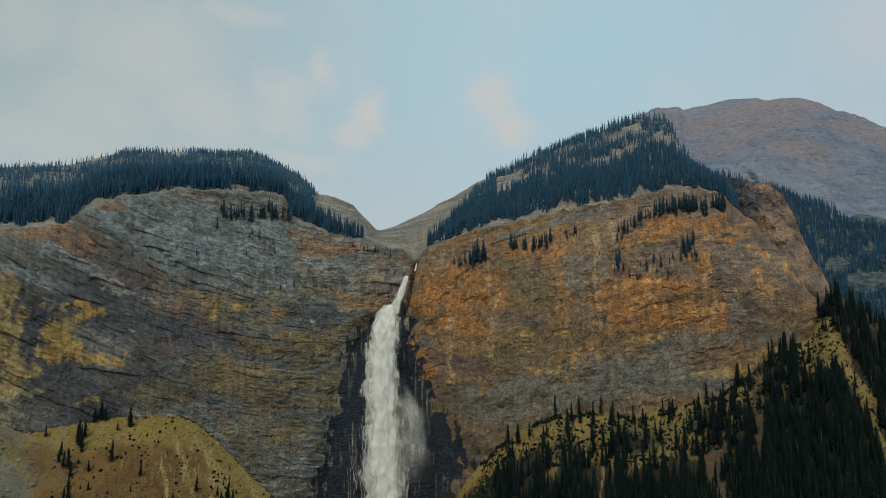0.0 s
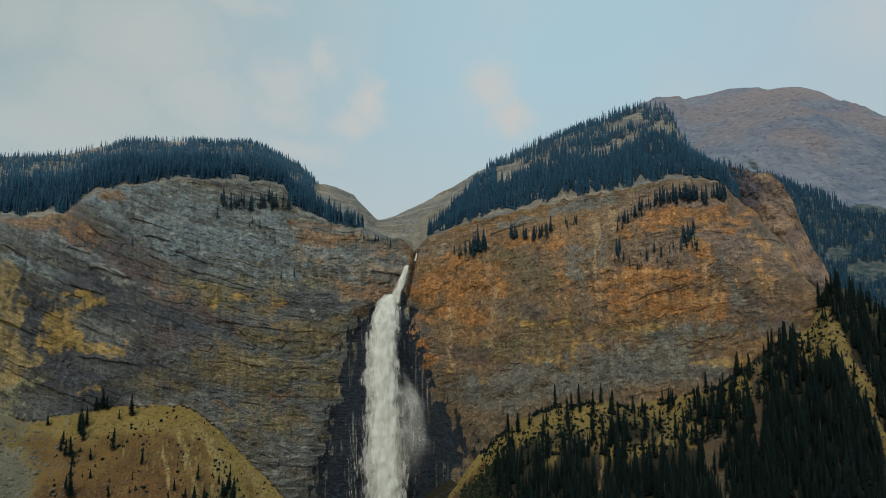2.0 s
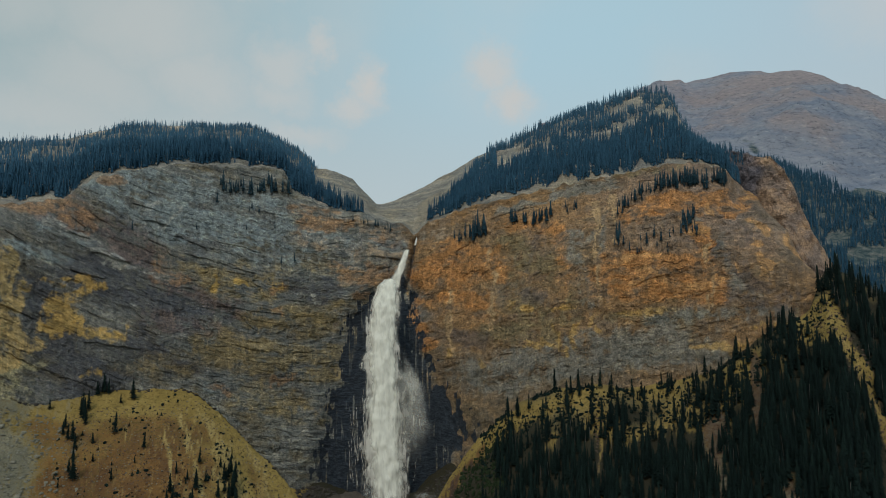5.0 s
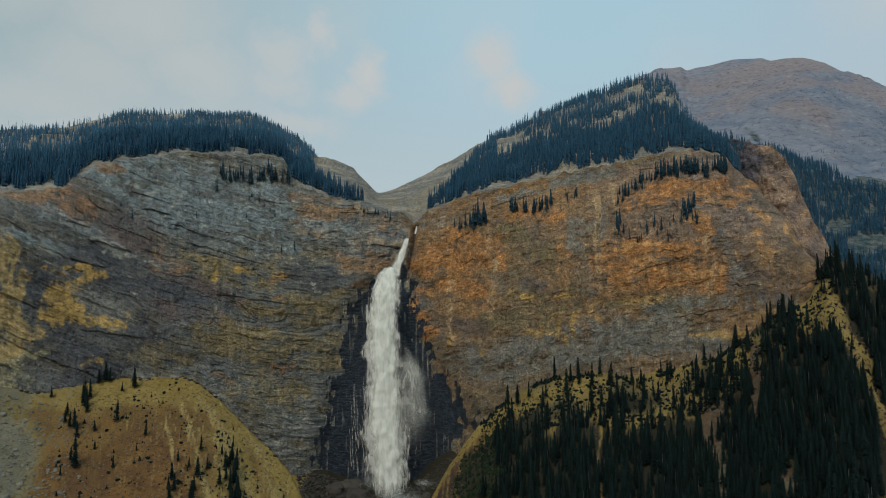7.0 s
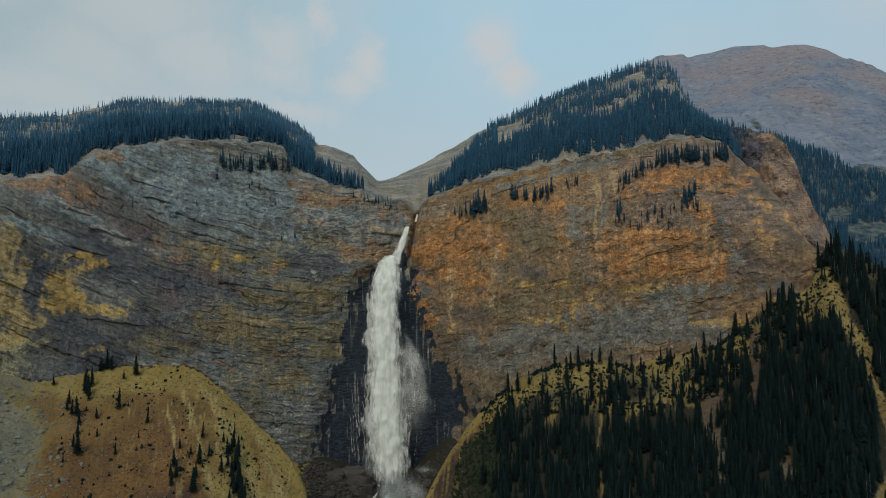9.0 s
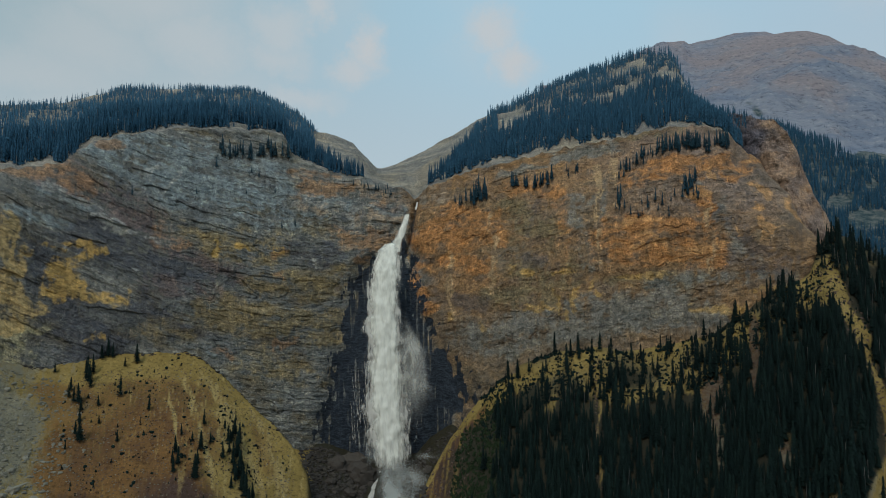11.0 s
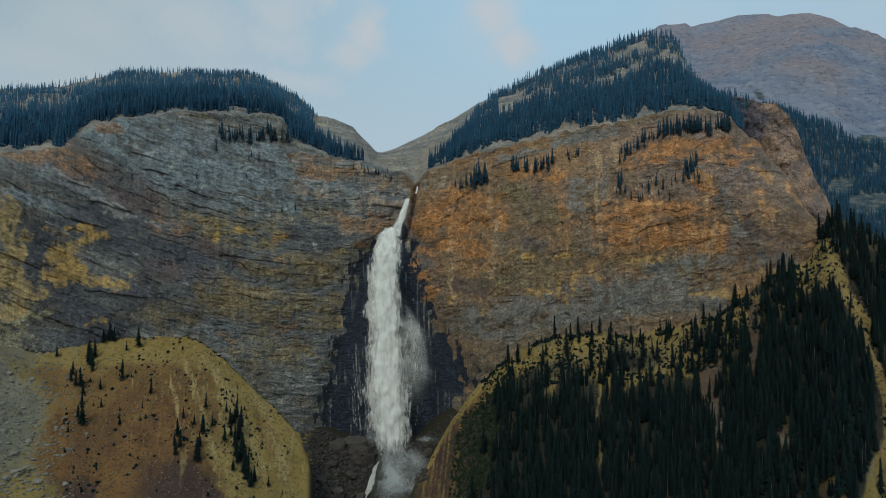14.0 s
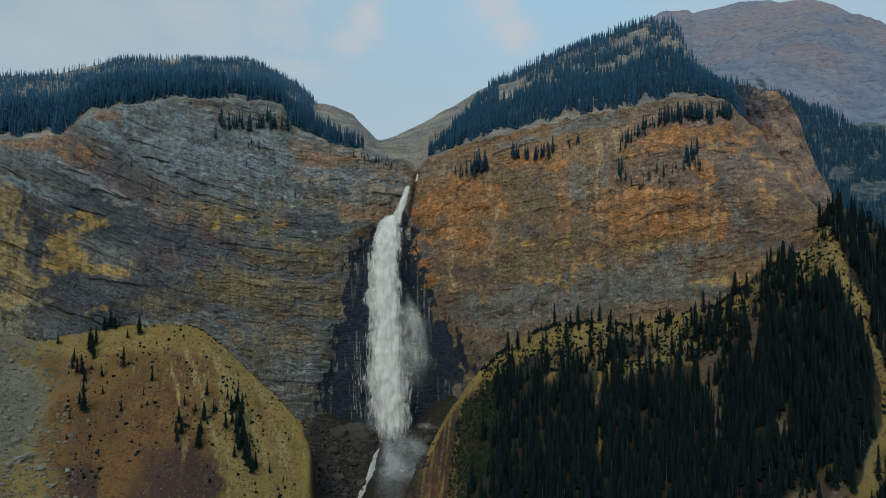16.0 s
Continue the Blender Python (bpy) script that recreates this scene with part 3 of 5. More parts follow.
PALE_LEFT = [(-27.5, 239, -25.8, 231, 2.2, 1.2), (-26, 231, -23.9, 223, 3.9, 1.25), (-24, 222, -21.6, 220, 1.7, 0.7), (-27.9, 254, -26.9, 249, 1.4, 1), (-30, 266, -28.9, 256, 3.9, 0.7), (-8.6, 260, -6.8, 243, 3.4, 0.5), (-7.3, 268, -7.2, 240, 0.8, 0.9), (-7.7, 264, -7.6, 242, 0.8, 0.8), (-6.6, 265, -6.5, 248, 0.8, 0.7), (-10.9, 207, -10.4, 203, 1.7, 0.8), (-24.3, 194, -23.9, 192, 1.1, 1), (-23.5, 277, -22.7, 295, 2.2, 0.7), (-23.7, 285, -22.1, 266, 1.7, 0.7), (-22.1, 268, -21.1, 287, 1.7, 0.7)]
RUST_RIGHT = [(-1.2, 230, 3.9, 241, 17.9, 1), (-1.7, 204, 3.4, 198, 12.3, 0.85), (0.7, 253, 4.4, 229, 14.6, 1.05), (-2.4, 229, -0, 252, 7.8, 0.75), (5.3, 279, 9.5, 268, 6.7, 0.65), (13, 220, 20.7, 205, 17.9, 0.95), (16.6, 290, 22.3, 296, 9, 1), (14.7, 280, 20.4, 284, 7.8, 0.85), (12.6, 209, 14, 230, 12.3, 0.7), (13.9, 232, 20.3, 231, 12.3, 1.05), (22.8, 280, 24.8, 302, 7.8, 0.9), (20.4, 262, 20.8, 245, 6.2, 0.9), (17.8, 208, 21.5, 199, 10.1, 1.05), (-2.4, 189, -1.2, 157, 7.3, 0.9), (9.3, 264, 10.3, 213, 6.7, 0.5)]
LIGHT_RIGHT = [(16, 221, 17.5, 218, 3.4, 1.2), (15.1, 211, 16.5, 210, 2.2, 1.1), (13.9, 237, 17.4, 239, 2.8, 0.9), (19.1, 268, 20.8, 263, 3.9, 0.9), (24.5, 271, 25.1, 259, 3.4, 1.2), (24.2, 250, 24.6, 248, 2.8, 1.1), (26.2, 261, 27.1, 240, 2.8, 1.2), (26.8, 247, 27.6, 234, 2.8, 1.2), (21.4, 288, 21.6, 282, 2.8, 1.1), (22.7, 225, 23.1, 219, 2.2, 1), (24.9, 237, 25.1, 222, 2.2, 1), (3.7, 238, 5.3, 230, 2.8, 0.7), (0.1, 218, 0.7, 205, 3.4, 1), (24.1, 295, 24.5, 306, 2.8, 0.9), (18.4, 200, 21.5, 210, 2.8, 0.8)]
OCHRE_RIGHT = [(5.5, 195, 5.8, 192, 2.2, 1.1), (6.7, 192, 7.4, 190, 3.4, 1.05), (9, 188, 10.4, 192, 3.4, 1.1), (8.9, 170, 9.2, 155, 2.2, 1), (10.3, 171, 10.6, 160, 2.8, 1), (12.4, 170, 13.1, 166, 3.4, 1.1), (6.6, 155, 9.8, 154, 2.8, 0.95), (0.2, 146, 0.6, 140, 3.4, 0.9), (3, 138, 3.4, 135, 2.8, 0.7), (20.2, 162, 23, 158, 6.2, 0.6), (14.3, 183, 18.6, 186, 5, 0.5), (23.8, 170, 27.2, 185, 3.9, 0.5), (11.2, 168, 12.5, 186, 2.8, 0.5), (10.8, 212, 11.4, 208, 2.8, 0.7), (-3.3, 219, -2.4, 207, 3.4, 0.6)]
MAUVE_LEFT = [(-29, 275, -24.4, 240, 14.6, 0.8), (-23.7, 254, -21.6, 213, 12.3, 0.6), (-30.8, 276, -29, 261, 7.8, 0.6), (-20.4, 208, -16.6, 187, 11.2, 0.6), (-23.2, 181, -18.3, 171, 9, 0.5), (-6.3, 274, -4, 266, 5.6, 0.4)]
TAN_MIDDLE = [(-10.5, 283, -3.1, 277, 11.2, 0.85), (-8.6, 233, -4.5, 219, 12.3, 0.8), (-2.4, 289, 0.7, 272, 10.1, 0.7), (-12.3, 264, -8.6, 254, 9, 0.5), (-7.7, 255, -4, 250, 9, 0.6)]
GREY_RIGHT = [(9.1, 313, 13.6, 318, 6.2, 1.1), (4.4, 295, 8.1, 305, 4.5, 0.8), (9.9, 256, 12.6, 261, 9, 0.8), (10.5, 244, 12, 196, 9, 0.65), (12.8, 279, 13, 212, 5, 0.5), (5.3, 136, 13.4, 146, 17.9, 1.05), (13.4, 150, 20.8, 155, 16.8, 1.05), (9.8, 158, 18.5, 164, 9, 0.85), (1.3, 129, 5.2, 123, 15.7, 0.85), (21.5, 246, 22.3, 205, 7.3, 0.8), (22.7, 207, 23.9, 200, 9, 0.5), (19.2, 293, 20.1, 271, 5, 0.6), (16.5, 179, 22.7, 185, 9.5, 0.75), (23.8, 185, 26.5, 184, 6.2, 0.9), (-1.7, 276, 0.2, 271, 6.2, 0.6)]
OLIVE_RIGHT = [(5.3, 255, 9, 229, 15.7, 0.9), (4.6, 223, 8, 181, 17.9, 0.8), (9.9, 180, 11.7, 206, 10.1, 0.6), (3.9, 168, 8.5, 165, 12.3, 0.8), (12.5, 179, 20.2, 179, 7.8, 0.6), (-4, 276, -1.9, 290, 7.8, 0.5), (14.3, 322, 18.8, 333, 5.6, 0.6)]
DARK_RIGHT = [(-2, 207, -0, 200, 3.9, 0.9), (4.4, 214, 8.1, 202, 8.4, 0.55), (21.9, 199, 25.8, 189, 7.3, 0.85), (20, 255, 20.7, 220, 3.9, 0.5), (21.6, 235, 23.9, 214, 10.1, 0.75), (24.3, 209, 26.5, 200, 7.8, 0.6), (-0.3, 168, 3.4, 159, 9, 0.6), (7.4, 259, 8.3, 271, 2.2, 1), (7.3, 251, 7.4, 225, 2.2, 0.6), (-8.6, 172, -8.1, 189, 3.4, 0.5)]
STREAKS = [(3.9, 250, 4.1, 171, 2.2, 1), (0.5, 212, 0.6, 146, 2.2, 1.12), (12.6, 298, 12.7, 201, 2.8, 0.75), (13.8, 303, 14, 255, 2.8, 0.62), (20.6, 247, 21.1, 185, 2.2, 0.75), (5.5, 203, 5.4, 187, 1.7, 0.62)]


def strokes(table, b, z):
    """How strongly the strokes of a table cover points of the face."""
    out = np.zeros(np.shape(b))
    for b0, z0, b1, z1, half, w in table:
        ax, bx, px = radians(b0) * 690, radians(b1) * 690, np.radians(b) * 690
        ux, uz = bx - ax, z1 - z0
        k = np.clip(((px - ax) * ux + (z - z0) * uz) / (ux * ux + uz * uz + 1e-6), 0, 1)
        far = np.hypot(px - ax - k * ux, z - z0 - k * uz)
        out = np.maximum(out, w * (1 - smooth(0.35 * half, 1.3 * half + 1.5, far)))
    return out


def tinted(col, mask, colour):
    mask = np.clip(mask, 0, 1)[..., None]
    return col * (1 - mask) + np.array(colour) * mask


cb = np.arange(-38, 29.71, 0.075)
rows = np.concatenate([np.linspace(-0.4, 0, 14)[:-1], np.linspace(0, 1, 330)])[:, None]
fd, fz = along(FACE, cb)
td, tz = along(RIM, cb)
td = td + 22
tz = tz + (tz - 165) * 22 / td + 2.5 * fbm(cb * 2.1, 0.4, octaves=3)
CB = np.broadcast_to(cb, (len(rows), len(cb)))
CZ = fz + (tz - fz) * rows
CD = fd + (td - fd) * np.where(rows < 0, rows * 0.2, 0.5 * np.clip(rows, 0, 1) + 0.5 * np.clip(rows, 0, 1) ** 4)
CX = np.radians(CB) * 680
bed = CZ + np.interp(CB, [-38, -30, -22, -14, -8, -2, 4, 10, 20, 30], [-92, -46, -6, 14, 19, 17, 10, 0, -12, -20]) + 2.5 * vnoise(CX / 110, CZ / 60, 8.8)
bed = bed + (0.7 + 1.3 * smooth(-3, 0, CB)) * fbm(CX / 10, CZ / 15, 50.0, 4, 0.6)
inner = smooth(-0.1, 0.02, rows) * (1 - 0.6 * smooth(0.97, 1.0, rows))


def courses(thick, reach, seed):
    """Beds of one thickness, each standing out or back by its own amount along its length."""
    k = np.floor(bed / thick + 0.35 * vnoise(CX / (reach * 2.5), bed / (thick * 9), seed))
    return vnoise(k * 7.31 + seed, CX / reach + k * 3.7, seed)


relief = np.interp(CB, [-4, 1], [1.0, 0.7]) * (1.2 * courses(19.0, 60, 0.5) + 1.0 * courses(8.5, 22, 1.5) + 0.8 * courses(4.3, 12, 2.5) + 0.6 * courses(2.3, 6, 3.5))
relief = relief + 10 * fbm(CX / 95, CZ / 150, 3.1, 3) + np.interp(CB, [-20, -2], [1.4, 2.0]) * fbm(CX / 13, CZ / 18, 4.4, 6, 0.66)
blocks = vnoise(np.floor(CX / 6 + 0.8 * vnoise(CX / 20, bed / 9)) * 3.7, np.floor(bed / 8 + 0.7 * vnoise(CX / 30, bed / 7, 3.0)) * 5.1, 0.5)
ribs = np.abs(vnoise(CX / 7, CZ / 55, 25.0)) - 0.4
relief = relief + 0.9 * blocks - np.interp(CB, [-4, 1], [1.3, 2.0]) * ribs * smooth(-0.2, 0.5, vnoise(CX / 40, CZ / 30, 27.0))
level_crack = (1 - smooth(0.0, 0.08, np.abs(vnoise(bed / 9, CX / 34, 21.0)))) * smooth(0.1, 0.5, vnoise(CX / 15, bed / 14, 23.0))
relief = relief + 1.7 * level_crack
OVERHANGS = [(-28.7, 255.5, -27.0, 249.5, 2.2), (-27.2, 239.9, -24.3, 229.5, 2.8), (-28.4, 222.0, -25.9, 213.7, 2.2), (-32.7, 254.3, -31.2, 242.9, 2.2), (-32.6, 190.7, -30.2, 177.9, 2.6), (-23.7, 271.6, -21.7, 267.4, 2.8), (-24.5, 288.3, -21.7, 278.3, 2.2), (-21.7, 258.6, -18.8, 247.1, 1.7), (-27.4, 161.0, -23.2, 153.1, 2.0), (-20.4, 241.1, -14.9, 223.4, 1.7), (-5.9, 248.0, -3.1, 244.4, 2.2), (-18.3, 191.9, -12.2, 184.4, 1.4), (-9.1, 179.1, -6.1, 192.8, 1.7), (3.9, 285.8, 8.1, 299.1, 1.7), (15.2, 210.1, 18.2, 219.8, 1.7), (18.1, 169.9, 22.2, 177.3, 1.7), (21.4, 144.1, 23.8, 159.5, 1.4), (6.2, 187.0, 10.3, 194.8, 1.1)]
for b0, z0, b1, z1, depth in OVERHANGS:
    u = (CB - b0) / (b1 - b0)
    up = CZ - (z0 + (z1 - z0) * u) + 1.2 * vnoise(CX / 8, b0)
    relief = relief - depth * smooth(-0.1, 0.15, u) * (1 - smooth(0.85, 1.1, u)) * smooth(-0.4, 0.4, up) * (1 - smooth(1, 11, up))
wl, wr = np.array(WETL), np.array(WETR)
wet_left = np.interp(CZ, wl[::-1, 2], wl[::-1, 0]) + 0.5 * fbm(CZ / 9, CX / 30, 7.0, 3) + 0.9 * fbm(CX / 5, CZ / 12, 7.7, 4, 0.65)
wet_right = np.interp(CZ, wr[::-1, 2], wr[::-1, 0]) + 0.5 * fbm(CZ / 9, CX / 30, 6.0, 3) + 1.1 * fbm(CX / 5, CZ / 12, 6.7, 4, 0.65)
wet = smooth(-0.35, 0.35, CB - wet_left) * smooth(-0.35, 0.35, wet_right - CB) * (1 - smooth(222, 236, CZ))
hollow = smooth(-1.4, 1.0, CB - np.interp(CZ, wl[::-1, 2], wl[::-1, 0])) * smooth(-1.4, 1.0, np.interp(CZ, wr[::-1, 2], wr[::-1, 0]) - CB) * (1 - smooth(205, 245, CZ))
slot = np.exp(-((CB + 2.45 - (CZ - 255) * 0.012) / 0.22) ** 2) * smooth(205, 225, CZ) * (1 - 0.6 * smooth(262, 280, CZ))
# The recessed slot is darkened through this mask as well.
wet = np.maximum(wet * np.clip(0.85 + 0.5 * vnoise(CX / 2.2, CZ / 24, 41.0), 0.3, 1), slot * 0.55)
relief = relief * (1 - 0.5 * hollow) + 12 * hollow + 9 * slot
CD = CD + inner * relief
warp = CB + 0.42 * fbm(CX / 26, CZ / 22, 2.0, 5, 0.65)
warz = CZ + 5 * fbm(CX / 24, CZ / 18, 12.0, 5, 0.65)
blotch = fbm(CX / 17, bed / 9, 9.0, 5, 0.62)
broad = fbm(CX / 60, bed / 24, 14.0, 4, 0.6)
drips = fbm(CX / 3.2 + 1.5 * vnoise(CX / 20, CZ / 40, 3.0), CZ / 26, 15.0, 5, 0.7)
rough = fbm(CX / 5, bed / 3.2, 19.0, 4, 0.75)
banding = vnoise(bed / 5.0, CX / 160, 5.0) + 0.6 * vnoise(bed / 2.1, CX / 70, 6.0)


def spread(table, ragged=0.55, streaky=0.2, cut=0.5, soft=0.5):
    field = strokes(table, warp, warz)
    return smooth(cut - soft, cut + soft, field + np.minimum(field * 1.6, 1) * (ragged * blotch + streaky * drips + 0.4 * rough + 0.12 * banding))


right_wall = smooth(-3.4, -1.6, CB + 0.02 * (CZ - 220) + 0.5 * blotch)
left_rock = tinted(tinted(np.full(CB.shape + (3,), (0.208, 0.218, 0.202)), smooth(-0.2, 0.7, broad + 0.5 * blotch) * 0.75, (0.188, 0.158, 0.100)), smooth(0.05, 0.9, banding + 0.6 * rough) * 0.5, (0.205, 0.212, 0.196))
left_rock = tinted(left_rock, smooth(0.1, 0.9, -blotch + 0.6 * rough) * 0.5, (0.105, 0.115, 0.125))
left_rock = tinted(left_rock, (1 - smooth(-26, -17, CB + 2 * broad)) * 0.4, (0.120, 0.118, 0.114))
right_rock = tinted(tinted(np.full(CB.shape + (3,), (0.305, 0.195, 0.104)), smooth(-0.1, 0.8, broad + 0.4 * blotch) * 0.65, (0.205, 0.165, 0.105)), smooth(0.0, 0.9, rough + 0.4 * blotch) * 0.6, (0.385, 0.240, 0.118))
right_rock = tinted(right_rock, smooth(0.0, 0.9, -blotch + 0.5 * drips) * 0.5, (0.160, 0.140, 0.118))
seams = smooth(0.25, 0.7, vnoise(bed / 1.7, CX / 22, 31.0) + 0.5 * rough) * smooth(-0.3, 0.3, vnoise(CX / 45, bed / 20, 33.0))
left_rock = tinted(left_rock, 0.6 * seams, (0.330, 0.330, 0.285))
right_rock = tinted(right_rock, smooth(185, 120, CZ + 8 * blotch) * 0.4, (0.185, 0.168, 0.130))
# Mauve distance haze painted over the upper right wall.
right_rock = tinted(right_rock, smooth(8, 20, CB) * smooth(205, 265, CZ) * (0.5 + 0.25 * blotch), (0.250, 0.210, 0.192))
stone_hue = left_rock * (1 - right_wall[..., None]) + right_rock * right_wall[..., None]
for table, colour, most in (
        (GREY_LEFT, (0.228, 0.275, 0.285), 0.85), (DARK_LEFT, (0.080, 0.088, 0.106), 0.80), (OLIVE_LEFT, (0.270, 0.205, 0.090), 0.65),
        (OLIVE_RIGHT, (0.190, 0.168, 0.100), 0.70), (GREY_RIGHT, (0.205, 0.208, 0.186), 0.85), (DARK_RIGHT, (0.125, 0.108, 0.105), 0.70),
        (MAUVE_LEFT, (0.175, 0.135, 0.122), 0.75), (TAN_MIDDLE, (0.345, 0.262, 0.178), 0.8), (RUST_LEFT, (0.325, 0.198, 0.108), 0.72), (RUST_RIGHT, (0.450, 0.222, 0.082), 0.85), (WASH_LEFT, (0.34, 0.31, 0.19), 0.9)):
    stone_hue = tinted(stone_hue, spread(table) * most, colour)
for table, colour, most in (
        (OCHRE_LEFT, (0.50, 0.335, 0.105), 0.82), (OCHRE_LEFT[:4], (0.44, 0.35, 0.19), 0.6), (OCHRE_RIGHT, (0.43, 0.28, 0.095), 0.75), (LIGHT_RIGHT, (0.52, 0.30, 0.130), 0.75),
        (PALE_LEFT, (0.31, 0.32, 0.30), 0.85), (STREAKS, (0.42, 0.30, 0.17), 0.95)):
    stone_hue = tinted(stone_hue, spread(table, 0.55, 0.4, 0.58, 0.45) * most, colour)
stone_hue = stone_hue * (1 + 0.12 * np.clip(banding, -1, 1) + 0.12 * np.clip(drips, -1, 1) + 0.2 * np.clip(rough, -1, 1))[..., None]
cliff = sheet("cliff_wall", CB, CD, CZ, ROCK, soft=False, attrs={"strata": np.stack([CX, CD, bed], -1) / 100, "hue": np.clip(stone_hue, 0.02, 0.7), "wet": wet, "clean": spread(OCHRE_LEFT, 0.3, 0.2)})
tagged(cliff, "bedded limestone cliff stained grey, rust and ochre", "cliff", kind="structure")

# ---- hills above the rim ----
hb = np.arange(-38, 29.71, 0.16)
RIDGE = CREST + CREST2[1:] + [(24.1, 730, 299), (26.8, 750, 249), (29.7, 775, 196)]
rd_, rz_ = np.interp(hb, cb, CD[-1]), np.interp(hb, cb, CZ[-1])
kd, kz = along(RIDGE, hb)
hv = np.concatenate([np.linspace(0, 1, 110), [1.15, 1.5, 2.2]])[:, None]
HB = np.broadcast_to(hb, (len(hv), len(hb)))
HD = rd_ + np.maximum(kd - rd_, 4) * hv
HZ = rz_ + (kz - rz_) * np.where(hv > 1, 1 - 0.9 * (hv - 1), hv)
HX = np.radians(HB) * 800
HZ = HZ + np.clip(hv * 6, 0, 1) * (1 - smooth(0.9, 1, hv) * 0.7) * (5 * fbm(HX / 50, HD / 50, 2.0, 5, 0.6) + 2.2 * vnoise(HZ / 5, HX / 70) + 1.2 * vnoise(HZ / 2.5, HX / 30))
hn = fbm(HX / 60, HD / 40, 5.0, 4)
zero = np.zeros(HB.shape)
ledges = vnoise(HZ / 3.2, HX / 60, 3.0) + 0.6 * vnoise(HZ / 1.4, HX / 25, 4.0)
slope_hue = tinted(np.full(HB.shape + (3,), (0.252, 0.248, 0.228)), smooth(-0.3, 0.6, hn), (0.300, 0.268, 0.212))
slope_hue = tinted(slope_hue, smooth(0.1, 0.9, ledges) * 0.6, (0.430, 0.390, 0.315))
slope_hue = tinted(slope_hue, smooth(0.2, 1.0, -ledges) * 0.6, (0.150, 0.150, 0.132))
hills = sheet("hill_slope", HB, HD, HZ, ROCK, attrs={"strata": np.stack([HX, HD, HZ], -1) / 100, "hue": slope_hue, "wet": zero})
tagged(hills, "bare and wooded rock slopes above the cliff rim", "mountain slope", kind="structure")

# ---- buttress behind the gully ----
ub = np.arange(18.7, 30.81, 0.09)
bd, bz = along(BUTTRESS, ub)
uv = np.concatenate([np.linspace(0, 1, 160), [1.1, 1.6]])[:, None]
UB = np.broadcast_to(ub, (len(uv), len(ub)))
UD = bd - 75 + 75 * uv
bz = bz + 2.2 * fbm(ub * 2.4, 0.9, octaves=4, gain=0.6)
UZ = bz - 2 + (bz - 110) * np.where(uv > 1, 0.9 * (1 - uv), uv - 1)
UX = np.radians(UB) * 800
UD = UD + 11 * fbm(UX / 40, UZ / 60, 1.0, 5, 0.6) + 2 * vnoise(UZ / 7, UX / 40) + 2.5 * fbm(UX / 9, UZ / 12, 2.0, 4, 0.6) + 30 * np.exp(-((UB - 23.3) / 0.7) ** 2) * (1 - uv)
un = fbm(UX / 30, UZ / 30, 4.0, 4)
zero = np.zeros(UB.shape)
# Distance haze painted into the buttress colours as mauve and blue.
wall_hue = tinted(np.full(UB.shape + (3,), (0.262, 0.202, 0.168)), smooth(-0.1, 0.5, un + 0.5 * vnoise(UX / 6, UZ / 9, 5.0)) * 0.85, (0.385, 0.268, 0.185))
wall_hue = tinted(wall_hue, smooth(0.0, 0.6, -un + 0.4 * vnoise(UZ / 5, UX / 30)) * 0.7, (0.150, 0.125, 0.115))
# Darker and bluer on the left, towards the gully.
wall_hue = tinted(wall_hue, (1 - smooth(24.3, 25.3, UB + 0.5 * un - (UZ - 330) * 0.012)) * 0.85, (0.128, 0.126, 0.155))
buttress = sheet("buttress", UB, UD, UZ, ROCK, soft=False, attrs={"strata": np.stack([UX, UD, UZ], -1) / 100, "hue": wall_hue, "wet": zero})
tagged(buttress, "rusty rock buttress behind a dark gully", "cliff", kind="structure")

# ---- far mountain ----


def mountain_material():
    """Scree blued by painted-in haze, pinkish beds high up; 'tone' holds turf and pink."""
    m, N, L, P = material("hazed_far_rock")
    T = N.new("ShaderNodeSeparateColor")
    L.new(attr(N, "tone").outputs["Color"], T.inputs[0])
    beds = grain(N, L, place(N, L, (0.006, 0.006, 0.03)), 1.0, 8, 0.65)
    patch = grain(N, L, place(N, L, (0.004, 0.004, 0.005)), 1.0, 8, 0.65)
    chip = grain(N, L, place(N, L, (0.05, 0.05, 0.10)), 1.0, 5, 0.75)
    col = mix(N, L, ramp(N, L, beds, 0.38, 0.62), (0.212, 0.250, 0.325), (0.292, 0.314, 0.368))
    pink = maths(N, L, "ADD", T.outputs[1], maths(N, L, "MULTIPLY", maths(N, L, "SUBTRACT", patch, 0.5), 2.2))
    col = mix(N, L, maths(N, L, "MULTIPLY", ramp(N, L, pink, 0.3, 0.9), 0.75), col, (0.350, 0.292, 0.290))
    turf = maths(N, L, "ADD", T.outputs[0], maths(N, L, "MULTIPLY", maths(N, L, "SUBTRACT", patch, 0.5), 1.2))
    col = mix(N, L, ramp(N, L, turf, 0.35, 0.65), col, mix(N, L, ramp(N, L, chip, 0.42, 0.6), (0.065, 0.105, 0.115), (0.165, 0.178, 0.172)))
    col = mix(N, L, maths(N, L, "MULTIPLY", ramp(N, L, chip, 0.47, 0.36), 0.8), col, mix(N, L, 1.0, col, (0.5, 0.54, 0.6), "MULTIPLY"))
    col = mix(N, L, maths(N, L, "MULTIPLY", ramp(N, L, chip, 0.54, 0.66), 0.7), col, mix(N, L, 1.0, col, (1.45, 1.4, 1.3), "MULTIPLY"))
    L.new(col, P.inputs["Base Color"])
    P.inputs["Roughness"].default_value = 0.95
    P.inputs["Specular IOR Level"].default_value = 0.1
    bump(N, L, maths(N, L, "ADD", beds, chip), 1.0, 14.0, P)
    return m


